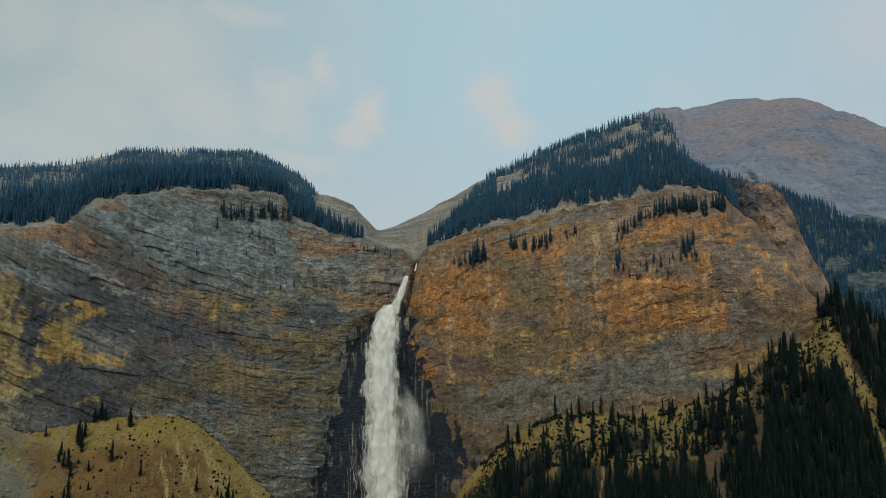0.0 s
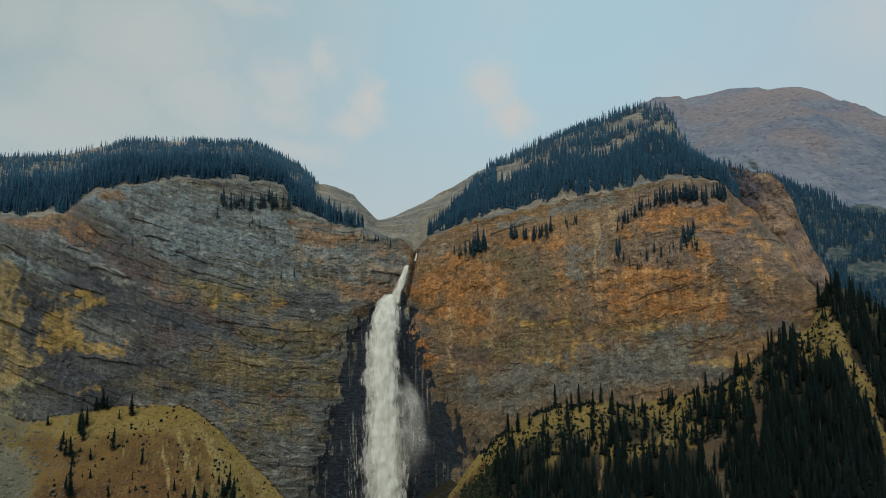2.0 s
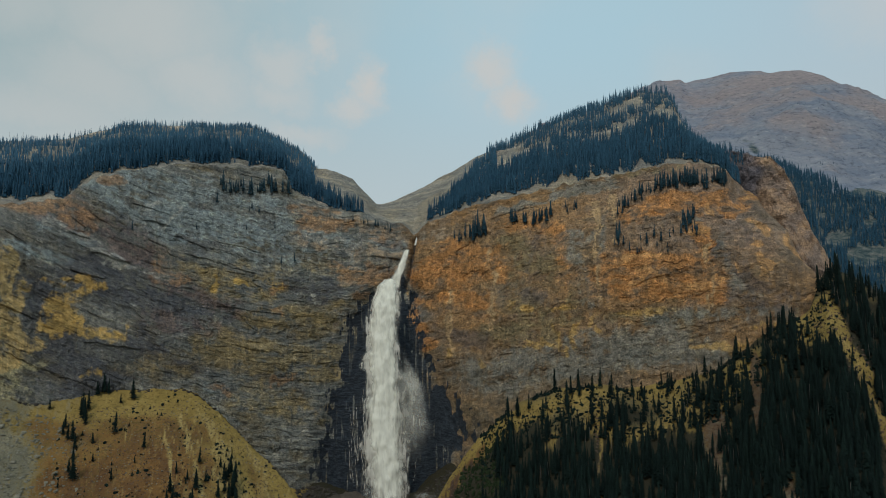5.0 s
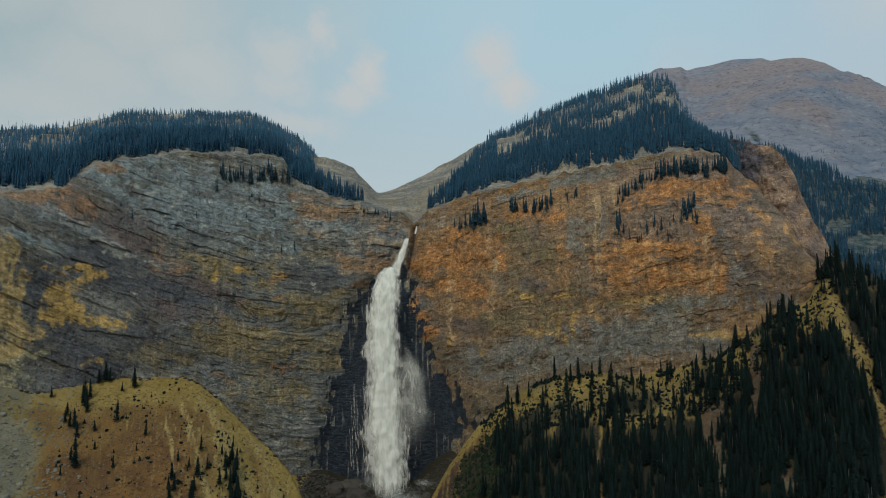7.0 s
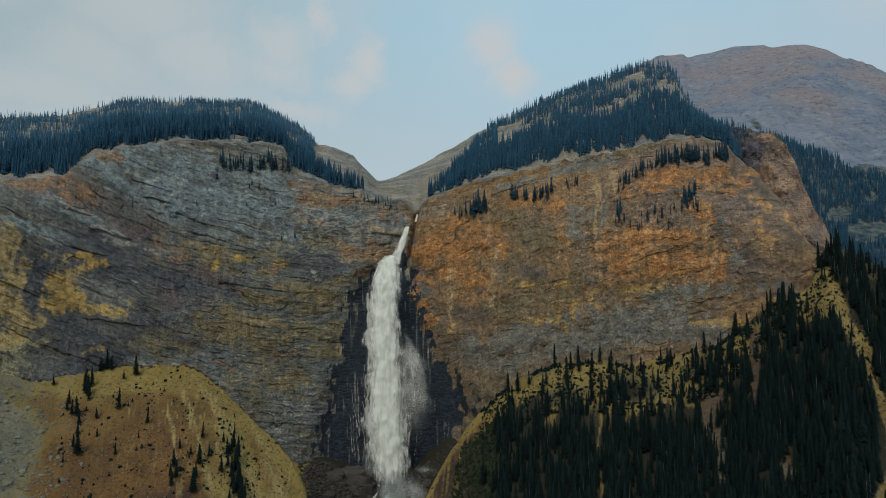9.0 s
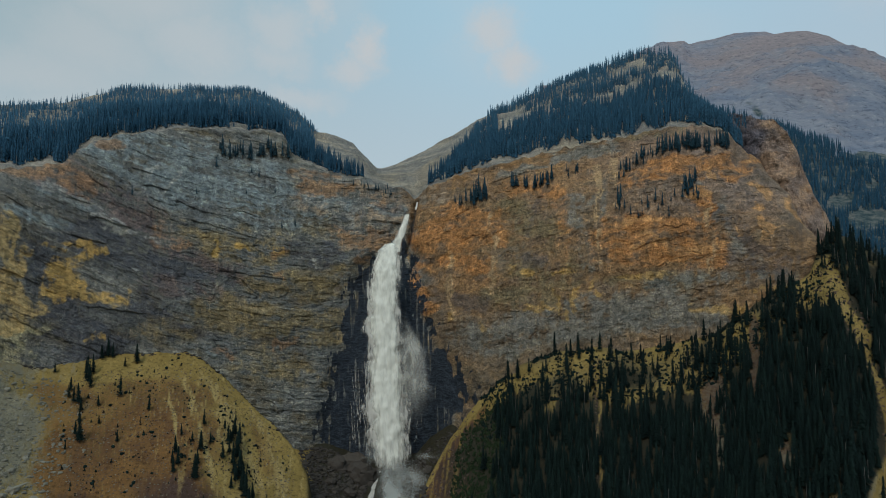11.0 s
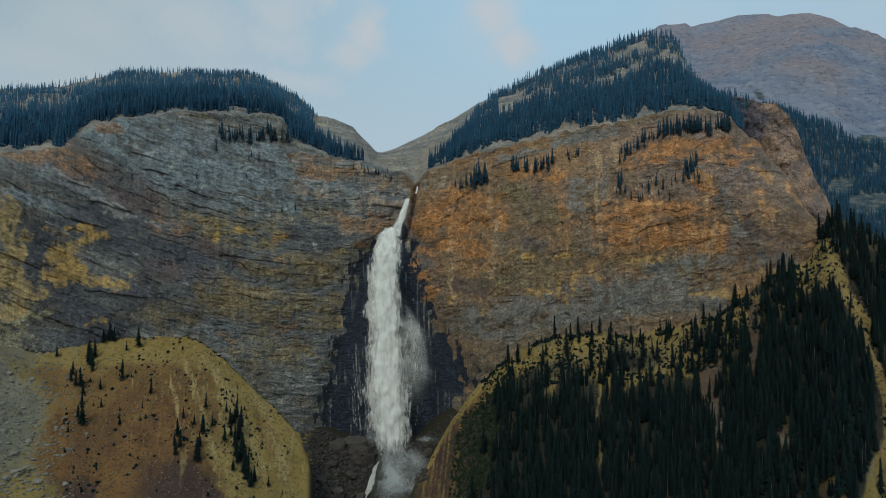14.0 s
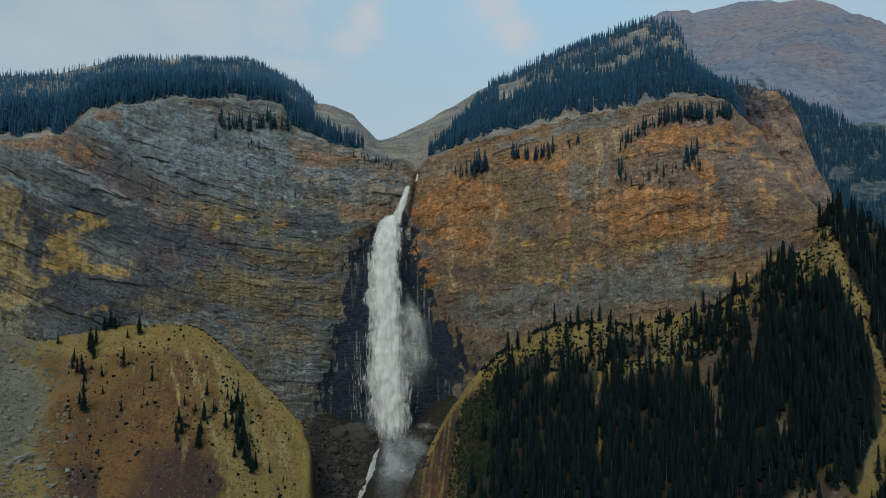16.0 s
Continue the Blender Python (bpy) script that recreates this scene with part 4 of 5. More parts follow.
MOUNTAIN = mountain_material()
mb = np.arange(8, 44, 0.16)
pd, pz = along(PEAK, mb)
wd, wz = along(FARWOOD, mb)
mv = np.concatenate([np.linspace(0, 1, 40)[:-1], np.linspace(1, 2, 110), [2.1, 2.5]])[:, None]
MB = np.broadcast_to(mb, (len(mv), len(mb)))
MD = np.where(mv < 1, 1250 + (wd - 1250) * mv, wd + (pd - wd) * (mv - 1))
MZ = np.where(mv < 1, 110 + (wz - 110) * mv, wz + (pz - wz) * np.where(mv > 2, 1 - 0.8 * (mv - 2), mv - 1))
MX = np.radians(MB) * 2200
MZ = MZ + (1 - 0.75 * smooth(1.85, 2, mv)) * (0.25 + 0.75 * smooth(1.0, 1.3, mv)) * (36 * fbm(MX / 170, MD / 260, 1.0, 6, 0.58) + 5 * vnoise(MZ / 22, MX / 500))
mn = fbm(MX / 160, MD / 200, 4.0, 4)
zero = np.zeros(MB.shape)
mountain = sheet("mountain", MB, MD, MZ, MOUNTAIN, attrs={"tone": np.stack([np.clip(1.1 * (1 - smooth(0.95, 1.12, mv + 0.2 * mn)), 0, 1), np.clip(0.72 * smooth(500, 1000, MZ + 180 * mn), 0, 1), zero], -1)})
tagged(mountain, "bare grey-pink scree mountain with wooded foot", "mountain", kind="structure")


# ---- conifers ----
def conifer(tiers, points, seed, thin=1.0):
    """Points and triangles of a narrow spruce one unit high: drooping ragged skirts of boughs."""
    rng = np.random.default_rng(seed)
    v, f = [], []
    gap = 0.88 / tiers
    for k in range(tiers):
        u = k / tiers
        top = min(0.12 + 0.88 * u + gap * 1.25, 1.0)
        r = thin * (0.135 * (1 - u) ** 0.85 + 0.014) * rng.uniform(0.78, 1.15)
        drop = gap * rng.uniform(1.35, 1.9)
        c = len(v)
        v.append((rng.uniform(-0.006, 0.006), rng.uniform(-0.006, 0.006), top))
        for i in range(points):
            a = 2 * math.pi * (i + rng.uniform(-0.3, 0.3)) / points + k * 0.7
            q = r * (rng.uniform(0.85, 1.3) if i % 2 == 0 else rng.uniform(0.5, 0.7))
            v.append((q * math.cos(a), q * math.sin(a), top - drop * (rng.uniform(0.95, 1.2) if i % 2 == 0 else 0.75)))
        f += [(c, c + 1 + i, c + 1 + (i + 1) % points) for i in range(points)]
    return np.array(v), np.array(f)


def pole(r, height):
    """A tapered trunk of three sides."""
    v = [(r * k * math.cos(a), r * k * math.sin(a), h) for h, k in ((-0.08, 1.0), (height, 0.45)) for a in (0, 2.1, 4.2)]
    f = [q for i in range(3) for q in ((i, (i + 1) % 3, 3 + (i + 1) % 3), (i, 3 + (i + 1) % 3, 3 + i))]
    return np.array(v), np.array(f)


def scatter(name, spots, heights, kinds, seed, label, skin, category, width=(0.8, 1.25), lean=0.02, tones=None, soft=False, spread_tone=0.7):
    """Many copies of a few shapes joined into one mesh."""
    rng = np.random.default_rng(seed)
    V, F, T, n = [], [], [], 0
    for k, (p, h) in enumerate(zip(spots, heights)):
        v, f = kinds[rng.integers(len(kinds))]
        a, w = rng.uniform(0, 6.28), h * rng.uniform(*width)
        c, s = math.cos(a) * w, math.sin(a) * w
        lx, ly = rng.normal(0, lean, 2) * h
        q = np.stack([v[:, 0] * c - v[:, 1] * s + v[:, 2] * lx, v[:, 0] * s + v[:, 1] * c + v[:, 2] * ly, v[:, 2] * h], -1) + p
        V.append(q), F.append(f + n), T.append(np.full(len(v), min(1.0, rng.uniform() ** 1.5 * spread_tone + (0.0 if tones is None else tones[k]))))
        n += len(v)
    ob = make_mesh(name, np.concatenate(V), np.concatenate(F), skin, soft=soft, attrs={"tone": np.concatenate(T)})
    return tagged(ob, label, category, kind="stuff")


def forest(name, spots, heights, kinds, seed, label, skin, tones=None):
    return scatter(name, spots, heights, kinds, seed, label, skin, "conifer forest", tones=tones, soft=True, spread_tone=0.4)


def pick(b, d, z, i, j):
    """Points of a surface at fractional rows i and columns j."""
    i0, j0 = np.floor(i).astype(int), np.floor(j).astype(int)
    u, w = i - i0, j - j0
    f = lambda a: (a[i0, j0] * (1 - u) * (1 - w) + a[i0 + 1, j0] * u * (1 - w) + a[i0, j0 + 1] * (1 - u) * w + a[i0 + 1, j0 + 1] * u * w)
    bb, dd, zz = f(b), f(d), f(z)
    return np.stack([dd * np.sin(np.radians(bb)), dd * np.cos(np.radians(bb)), zz], -1), bb, dd


def on_cliff(b, z):
    """A point of the cliff face at a bearing and a height."""
    j = int(np.clip(round((b - cb[0]) / 0.075), 0, len(cb) - 1))
    d = float(np.interp(z, CZ[:, j], CD[:, j]))
    return Vector((d * math.sin(radians(b)), d * math.cos(radians(b)), z))


def on_ground(b, d):
    z = float(ground_height(np.array([float(b)]), np.array([float(d)]))[0])
    return Vector((d * math.sin(radians(b)), d * math.cos(radians(b)), z))


def ground_spots(b, d):
    a = np.radians(b)
    return np.stack([d * np.sin(a), d * np.cos(a), ground_height(b, d)], -1)


SMALL = [conifer(5, 6, s, 0.62) for s in range(8)]
LARGE = [conifer(12, 10, s, 1.05) for s in range(10, 18)]
POLES = [pole(0.016, 0.85), pole(0.012, 1.0), pole(0.02, 0.7)]
rng = np.random.default_rng(5)
n = 27000
i, j = rng.uniform(0, 108.9, n), rng.uniform(0, len(hb) - 1.01, n)
spot, sb, sd = pick(HB, HD, HZ, i, j)
v = i / 109
pn = fbm(np.radians(sb) * 800 / 35, sd / 35, 5.0, 3)
start = 0.03 + 0.06 * fbm(sb * 1.3, 0.7, octaves=3)
left = np.where(sb < -10.6 + 4.8 * np.clip(1 - v, 0, 1) ** 5 + 0.5 * pn, v > start, 0.0) * (pn > -0.8)
left = left * np.where((sb < -27) & (v > 0.38) & (v < 0.6), pn > 0.15, 1) * np.where((sb < -21) & (v > 0.8) & (v < 0.97), pn > 0.25, 1)
edge = -1.5 + 5.3 * np.clip(v, 0, 1) ** 0.8 + 0.7 * pn
right = np.where((sb > edge) & (sb < 23.5) & (v > start), 1.0, 0.0) * np.where((v > 0.5) & (v < 0.86) & (sb > 4.5), pn > 0.25, pn > -0.9) * np.where((v > 0.62) & (v < 0.97) & (sb > 15), pn > 0.1, 1)
ok = rng.uniform(0, 1, n) < left + right
# Tone lifts towards the crest, painting in more haze.
forest("hill_forest", spot[ok], (8 + 15 * rng.beta(1.6, 1.9, ok.sum())) * (1 - 0.5 * smooth(0.15, 0.8, v[ok]) * np.where(sb[ok] < 0, 1, 0.6)), SMALL, 1, "dense dark hazy blue fir forest on the hills", HAZY_NEEDLES, 0.8 * smooth(0.15, 0.6, v[ok]) * (sb[ok] < 0) + (0.1 + 0.45 * smooth(0.2, 0.9, v[ok])) * (sb[ok] > 0))
bare_spots = spot[ok][:: 24]
scatter("dead_hill_trunks", bare_spots + np.array([0.6, -1.5, 0]), rng.uniform(9, 15, len(bare_spots)), POLES, 6, "thin pale dead trunks among the hill firs", DEAD_WOOD, "dead trunks")

# wooded slope below the cliff
n = 8500
j0, j1 = np.searchsorted(gb, -2), np.searchsorted(gb, 38)
i, j = rng.uniform(6, 142, n), rng.uniform(j0, j1, n)
spot, sb, sd = pick(B, D, GZ, i, j)
rdd, _ = along(RIGHT_TALUS, sb)
pn = fbm(spot[:, 0] / 18, spot[:, 1] / 18, 2.0, 3)
below = rdd - sd
dens = (0.55 * smooth(34, 62, below + 22 * pn) + 0.45 * smooth(60, 120, below + 30 * pn)) * smooth(1.5, 6.0, sb + 0.8 * pn)
dens = np.where(below < 1, 0, np.maximum(dens, 0.12 * (sb > 4) + 0.35 * (sb > 18) * (below > 6)))
dens = np.where((sb > 29.2) & (below > 0), np.maximum(dens, 0.95), dens)
dens = np.where(near_line(GULLY, sb + 0.3, sd, 8) < 0.1, dens, 0.03)
for b0, d0, wb, wd in CLEARINGS:
    dens = dens * (1 - 0.9 * (1 - smooth(0.7, 1.1, np.hypot((sb - b0) / wb, (sd - d0) / wd) + 0.35 * pn)))
ok = rng.uniform(0, 1, n) < dens
forest("slope_forest", spot[ok], 7 + 17 * rng.beta(1.7, 1.8, ok.sum()), LARGE, 2, "dense dark spruce forest on the scree slope", NEEDLES)
snags = spot[ok][:: 12]
scatter("dead_slope_trunks", snags + np.array([1.2, -2.0, 0]), rng.uniform(10, 17, len(snags)), POLES, 7, "thin grey dead trunks among the spruces", DEAD_WOOD, "dead trunks", lean=0.05)

# wooded foot of the far mountain, with bare patches (bearing, grade and their half widths)
FAR_CLEARINGS = [(29.9, 0.118, 0.7, 0.008), (31.9, 0.135, 0.7, 0.010), (31.8, 0.096, 1.1, 0.012)]
n = 10500
i, j = rng.uniform(3, 45, n), rng.uniform(np.searchsorted(mb, 24), len(mb) - 2, n)
spot, sb, sd = pick(MB, MD, MZ, i, j)
grade = (spot[:, 2] - 165) / np.hypot(spot[:, 0], spot[:, 1])
patchy = fbm(spot[:, 0] / 70, spot[:, 1] / 70, 2.0, 4)
ok = (patchy > -0.55) | (i < 34)
for b0, g0, wb, wg in FAR_CLEARINGS:
    ok = ok & (np.hypot((sb - b0) / wb, (grade - g0) / wg) + 0.5 * patchy > 1)
lone = rng.uniform(0, 1, 1400) ** 2
i2, j2 = 40 + 75 * lone, rng.uniform(0, len(mb) - 2, 1400)
lone_spot, _, _ = pick(MB, MD, MZ, i2, j2)
high = fbm(lone_spot[:, 0] / 60, lone_spot[:, 2] / 40, 7.0, 3) > 0.15
scatter("mountain_firs", lone_spot[high], rng.uniform(3, 8, high.sum()), SMALL, 16, "scattered stunted firs on the mountain scree", HAZY_NEEDLES, "conifer trees")
forest("far_forest", spot[ok], rng.uniform(13, 24, ok.sum()), SMALL, 3, "hazy blue fir forest at the mountain's foot", HAZY_NEEDLES, np.full(ok.sum(), 0.12))

# trees on the buttress
n = 230
i, j = rng.uniform(146, 159.5, n), np.concatenate([rng.uniform(np.searchsorted(ub, 20.0), np.searchsorted(ub, 23.9), 185), rng.uniform(np.searchsorted(ub, 23.9), np.searchsorted(ub, 26.5), 45)])
i = np.where(np.arange(n) >= 185, 157 + 2.5 * rng.uniform(0, 1, n), i)
spot, sb, sd = pick(UB, UD, UZ, i, j)
forest("buttress_forest", spot, np.where(sb < 23.9, rng.uniform(7, 15, n), rng.uniform(2.5, 7, n)), SMALL, 4, "dark firs along the buttress top", HAZY_NEEDLES, np.full(n, 0.25))


# ---- single trees ----
def conifer_tree(seed, skin, height, label, group, wide):
    """One spruce with its trunk and its crown."""
    top = tagged(new("conifer_tree"), label, "conifer tree", group)
    v, f = conifer(20, 11, seed, wide)
    make_mesh("crown", v * height, f, skin, top, soft=False, attrs={"tone": np.full(len(v), 0.3)})
    v, f = pole(0.02, 0.8)
    make_mesh("trunk", v * height, f, BARK, top, soft=False, attrs={"tone": np.full(len(v), 0.3)})
    return top


LEFT_LEDGES = [(-18.0, 312, -12.7, 314, 34, 14), (-8.0, 285, -4.3, 278, 14, 7), (-19.8, 292, -12.3, 294, 4, 9), (-25.6, 256, -13.2, 271, 4, 9), (-18.3, 236, -8.6, 238, 2, 10)]
RIGHT_LEDGES = [(0.8, 265, 3.6, 270, 26, 17), (5.3, 279, 9.2, 281, 22, 14), (14.6, 291, 15.9, 297, 6, 12), (17.2, 306, 22.6, 311, 70, 14), (15.6, 295, 17.4, 304, 12, 12), (14.2, 283, 15.2, 287, 6, 13), (14.0, 252, 14.4, 262, 4, 15), (13.9, 247, 20.3, 258, 20, 11), (14.3, 239, 18.2, 242, 8, 8), (19.1, 262, 20.1, 273, 10, 13), (9.4, 288, 13.5, 296, 6, 9), (19.3, 275, 20.3, 261, 3, 10)]
TALUS_TREES = [(-23.63, 646.0, 15), (-24.47, 644.0, 7), (-26.82, 628.0, 16), (-26.56, 638.0, 14), (-28.07, 618.0, 9), (-27.44, 609.0, 14), (-24.73, 611.0, 15), (-26.15, 605.0, 8), (-22.76, 593.0, 11), (-27.36, 590.0, 9), (-26.09, 586.0, 6), (-27.3, 571.0, 16), (-28.22, 566.0, 6), (-24.84, 567.0, 8), (-23.31, 579.0, 5), (-20.41, 562.0, 8), (-19.63, 558.0, 7), (-18.82, 576.0, 11), (-19.37, 528.0, 16), (-20.94, 532.0, 10), (-20.62, 538.0, 12), (-16.46, 589.0, 7), (-16.84, 566.0, 9), (-16.34, 555.0, 18), (-16.14, 540.0, 16), (-15.64, 528.0, 14), (-16.74, 530.0, 8), (-17.26, 577.0, 8), (-17.36, 550.0, 12), (-14.04, 528.0, 7)]
CLUMP_TREES = [(-25.3, 655, 12), (-25.6, 656, 15), (-26.0, 654, 11), (-29.0, 645, 8), (-16.5, 575, 13), (-16.2, 566, 16), (-16.6, 549, 15), (-16.0, 550, 12), (-16.4, 536, 13), (-15.9, 531, 15), (-15.4, 523, 11), (-16.9, 556, 9), (-16.3, 560, 14), (-16.1, 545, 15), (-15.8, 540, 12), (-16.5, 541, 10), (-15.6, 535, 13), (-15.1, 528, 12), (-17.0, 565, 12), (-16.7, 570, 10), (-19.0, 552, 13), (-20.8, 547, 12), (-26.9, 640, 13), (-28.0, 626, 10), (-27.0, 633, 15), (-26.7, 622, 12), (-27.8, 612, 11), (-27.3, 600, 10), (-27.6, 580, 9), (-21.0, 540, 9), (-19.2, 540, 10), (-18.3, 560, 8)]
pine_rng = random.Random(11)
ledge_kinds = [conifer_tree(40 + k, LEDGE_NEEDLES, 1.0, "small dark fir growing on a cliff ledge", "trees on the cliff ledges", 0.78) for k in range(4)]
talus_kinds = [conifer_tree(50 + k, NEEDLES, 1.0, "lone dark spruce standing on the ochre scree", "trees on the scree cone", 1.15) for k in range(4)]


def plant(kinds, count, p, h):
    """The first of each kind is moved into place, later ones are copies."""
    kind = kinds[count % len(kinds)]
    w = h * pine_rng.uniform(0.9, 1.3)
    m = Matrix.LocRotScale(p, Euler((pine_rng.gauss(0, 0.03), pine_rng.gauss(0, 0.03), pine_rng.uniform(0, 6.28))), None)
    ob = kind if count < len(kinds) else copy_thing(kind, m)
    ob.matrix_basis = m @ Matrix.Diagonal((w, w, h, 1))


count = 0
for b0, z0, b1, z1, many, h in LEFT_LEDGES + RIGHT_LEDGES:
    for k in range(many):
        u = pine_rng.random()
        plant(ledge_kinds, count, on_cliff(b0 + (b1 - b0) * u, z0 + (z1 - z0) * u + pine_rng.gauss(0, 2.5)) - Vector((0, 1.2, 0)), h * pine_rng.uniform(0.6, 1.3))
        count += 1
for k, (b, d, h) in enumerate(TALUS_TREES + CLUMP_TREES):
    plant(talus_kinds, k, on_ground(b, d), h * 1.15)

# ---- shrubs, stones ----


def stone_material(name, a, b):
    m, N, L, P = material(name)
    g = grain(N, L, place(N, L, (0.5, 0.5, 0.8)), 1.0, 6, 0.65)
    t = attr(N, "tone")
    col = mix(N, L, maths(N, L, "ADD", maths(N, L, "MULTIPLY", t.outputs["Fac"], 0.6), maths(N, L, "MULTIPLY", g, 0.4), clamp=True), a, b)
    L.new(col, P.inputs["Base Color"])
    P.inputs["Roughness"].default_value = 0.9
    P.inputs["Specular IOR Level"].default_value = 0.2
    bump(N, L, g, 0.8, 0.5, P)
    return m


PALE_STONE = stone_material("pale_limestone", (0.115, 0.112, 0.09), (0.275, 0.265, 0.21))
RED_STONE = stone_material("reddish_stone", (0.07, 0.048, 0.038), (0.155, 0.11, 0.085))
DARK_STONE = stone_material("wet_dark_stone", (0.028, 0.027, 0.026), (0.092, 0.080, 0.066))


def stone(seed, flat=0.8):
    """A faceted stone one unit in radius."""
    rng = np.random.default_rng(seed)
    bm = bmesh.new()
    bmesh.ops.create_icosphere(bm, subdivisions=1, radius=1.0)
    v = np.array([p.co[:] for p in bm.verts])
    f = np.array([[p.index for p in face.verts] for face in bm.faces])
    bm.free()
    v = v * rng.uniform(0.65, 1.2, (len(v), 1)) * np.array([1.15, 1.0, flat])
    return v, f


STONES = [stone(s) for s in range(6)]
BUSHES = [conifer(5, 9, 70 + s, 2.3) for s in range(3)] + [(v * np.array([0.42, 0.42, 0.55]), f) for v, f in STONES[:4]]
n = 2500
sb, sd = rng.uniform(-28.5, -12.0, n), rng.uniform(500, 650, n)
lim, _ = along(LEFT_TALUS, sb)
pn = fbm(sb * 0.8, sd / 25, 3.0, 3)
ok = (sd < lim - 4) & (rng.uniform(0, 1, n) < smooth(-0.1, 0.5, pn) + 0.12)
spots = ground_spots(sb[ok], sd[ok])
scatter("scree_shrubs", spots, 0.7 + 3.2 * rng.uniform(0, 1, ok.sum()) ** 3, BUSHES, 8, "low dark junipers dotted over the scree", NEEDLES, "shrubs", width=(0.7, 1.2))
n = 14000
i, j = rng.uniform(60, 140, n), rng.uniform(np.searchsorted(gb, 3), np.searchsorted(gb, 30), n)
spot, sb, sd = pick(B, D, GZ, i, j)
lim, _ = along(RIGHT_TALUS, sb)
ok = (sd < lim - 3) & (sd > lim - 60)
scatter("slope_shrubs", spot[ok], 0.8 + 3.6 * rng.uniform(0, 1, ok.sum()) ** 2.5, BUSHES + SMALL[:2], 9, "low dark green shrubs on the upper slope", NEEDLES, "shrubs", width=(0.7, 1.3))
n = 1600
sb = rng.uniform(3.0, 29.0, n)
lim, _ = along(RIGHT_TALUS, sb)
sd = lim - 3 + 7 * rng.uniform(0, 1, n) ** 2
ok = fbm(sb * 1.2, 0.3, octaves=3) > -0.15
scatter("foot_shrubs", ground_spots(sb[ok], sd[ok]), 1.0 + 3.5 * rng.uniform(0, 1, ok.sum()) ** 2, BUSHES + SMALL[:3], 21, "dark bushes along the foot of the cliff", NEEDLES, "shrubs", width=(0.7, 1.3))
n = 700
sb = rng.uniform(-31.0, -13.0, n)
lim, _ = along(LEFT_TALUS, sb)
sd = lim - 2 + 6 * rng.uniform(0, 1, n)
ok = rng.uniform(0, 1, n) < np.where(sb < -25, 0.8, 0.25)
scatter("foot_rubble", ground_spots(sb[ok], sd[ok]), 0.4 + 1.4 * rng.uniform(0, 1, ok.sum()) ** 2, STONES, 22, "rock rubble along the foot of the cliff", DARK_STONE, "rubble")
n = 1500
sb, sd = rng.uniform(-1.5, 5.0, n), rng.uniform(500, 610, n)
lim, _ = along(RIGHT_TALUS, sb)
ok = (sd < lim - 14 - 8 * rng.uniform(0, 1, n)) & (sb > 0.0 + (sd - 500) * 0.012)
spots = ground_spots(sb[ok], sd[ok])
scatter("bank_shrubs", spots, rng.uniform(1.5, 4.5, ok.sum()), BUSHES, 10, "green shrubs covering the bank beside the ravine", GREEN_LEAVES, "shrubs", width=(0.8, 1.4))


n = 5000
sb, sd = rng.uniform(26.5, 33, n), rng.uniform(425, 650, n)
ok = (near_line(GULLY, sb, sd, 12) > 0.05) & (rng.uniform(0, 1, n) < smooth(440, 600, sd) * 0.2 + 0.15 * (sd > 520) * (fbm(sb * 2, sd / 12, 6.0, 3) > 0.1))
scatter("gully_shrubs", ground_spots(sb[ok], sd[ok]), 0.8 + 3.4 * rng.uniform(0, 1, ok.sum()) ** 2.5, BUSHES, 24, "dark shrubs dotted along the dry gully", NEEDLES, "shrubs", width=(0.7, 1.2))
n = 5200
sb, sd = rng.uniform(-36, -27.0, n), rng.uniform(490, 640, n)
ok = rng.uniform(0, 1, n) < 1 - smooth(-30, -27.5, sb + fbm(sb, sd / 20, 1.0, 2)) * 0.85
spots = ground_spots(sb[ok], sd[ok])
scatter("boulder_field", spots, 0.3 + 1.3 * rng.uniform(0, 1, ok.sum()) ** 5, STONES, 12, "pale grey boulders strewn below the cliff", PALE_STONE, "boulders")
n = 9000
sb, sd = rng.uniform(-28, -12, n), rng.uniform(490, 640, n)
lim, _ = along(LEFT_TALUS, sb)
ok = sd < lim - 5
spots = ground_spots(sb[ok], sd[ok])
scatter("pale_scree_stones", spots[::3], 0.2 + 0.5 * rng.uniform(0, 1, len(spots[::3])) ** 3, STONES, 23, "small pale stones lying on the scree", PALE_STONE, "stones")
scatter("scree_stones", spots, 0.2 + 0.5 * rng.uniform(0, 1, ok.sum()) ** 3, STONES, 13, "small brown stones lying on the scree", RED_STONE, "stones")
n = 9000
sb, sd = rng.uniform(12, 29, n), rng.uniform(440, 610, n)
near = np.zeros(n)
for b0, d0, wb, wd in CLEARINGS[1:6]:
    near = np.maximum(near, 1 - smooth(0.6, 1.2, np.hypot((sb - b0) / wb, (sd - d0) / wd)))
near = np.maximum(near, (np.abs(sb - 12.3) < 0.3) * (sd > 470))
ok = rng.uniform(0, 1, n) < near
spots = ground_spots(sb[ok], sd[ok])
scatter("clearing_stones", spots, 0.3 + 0.8 * rng.uniform(0, 1, ok.sum()) ** 3, STONES, 14, "pinkish broken stones in forest clearings", RED_STONE, "stones")


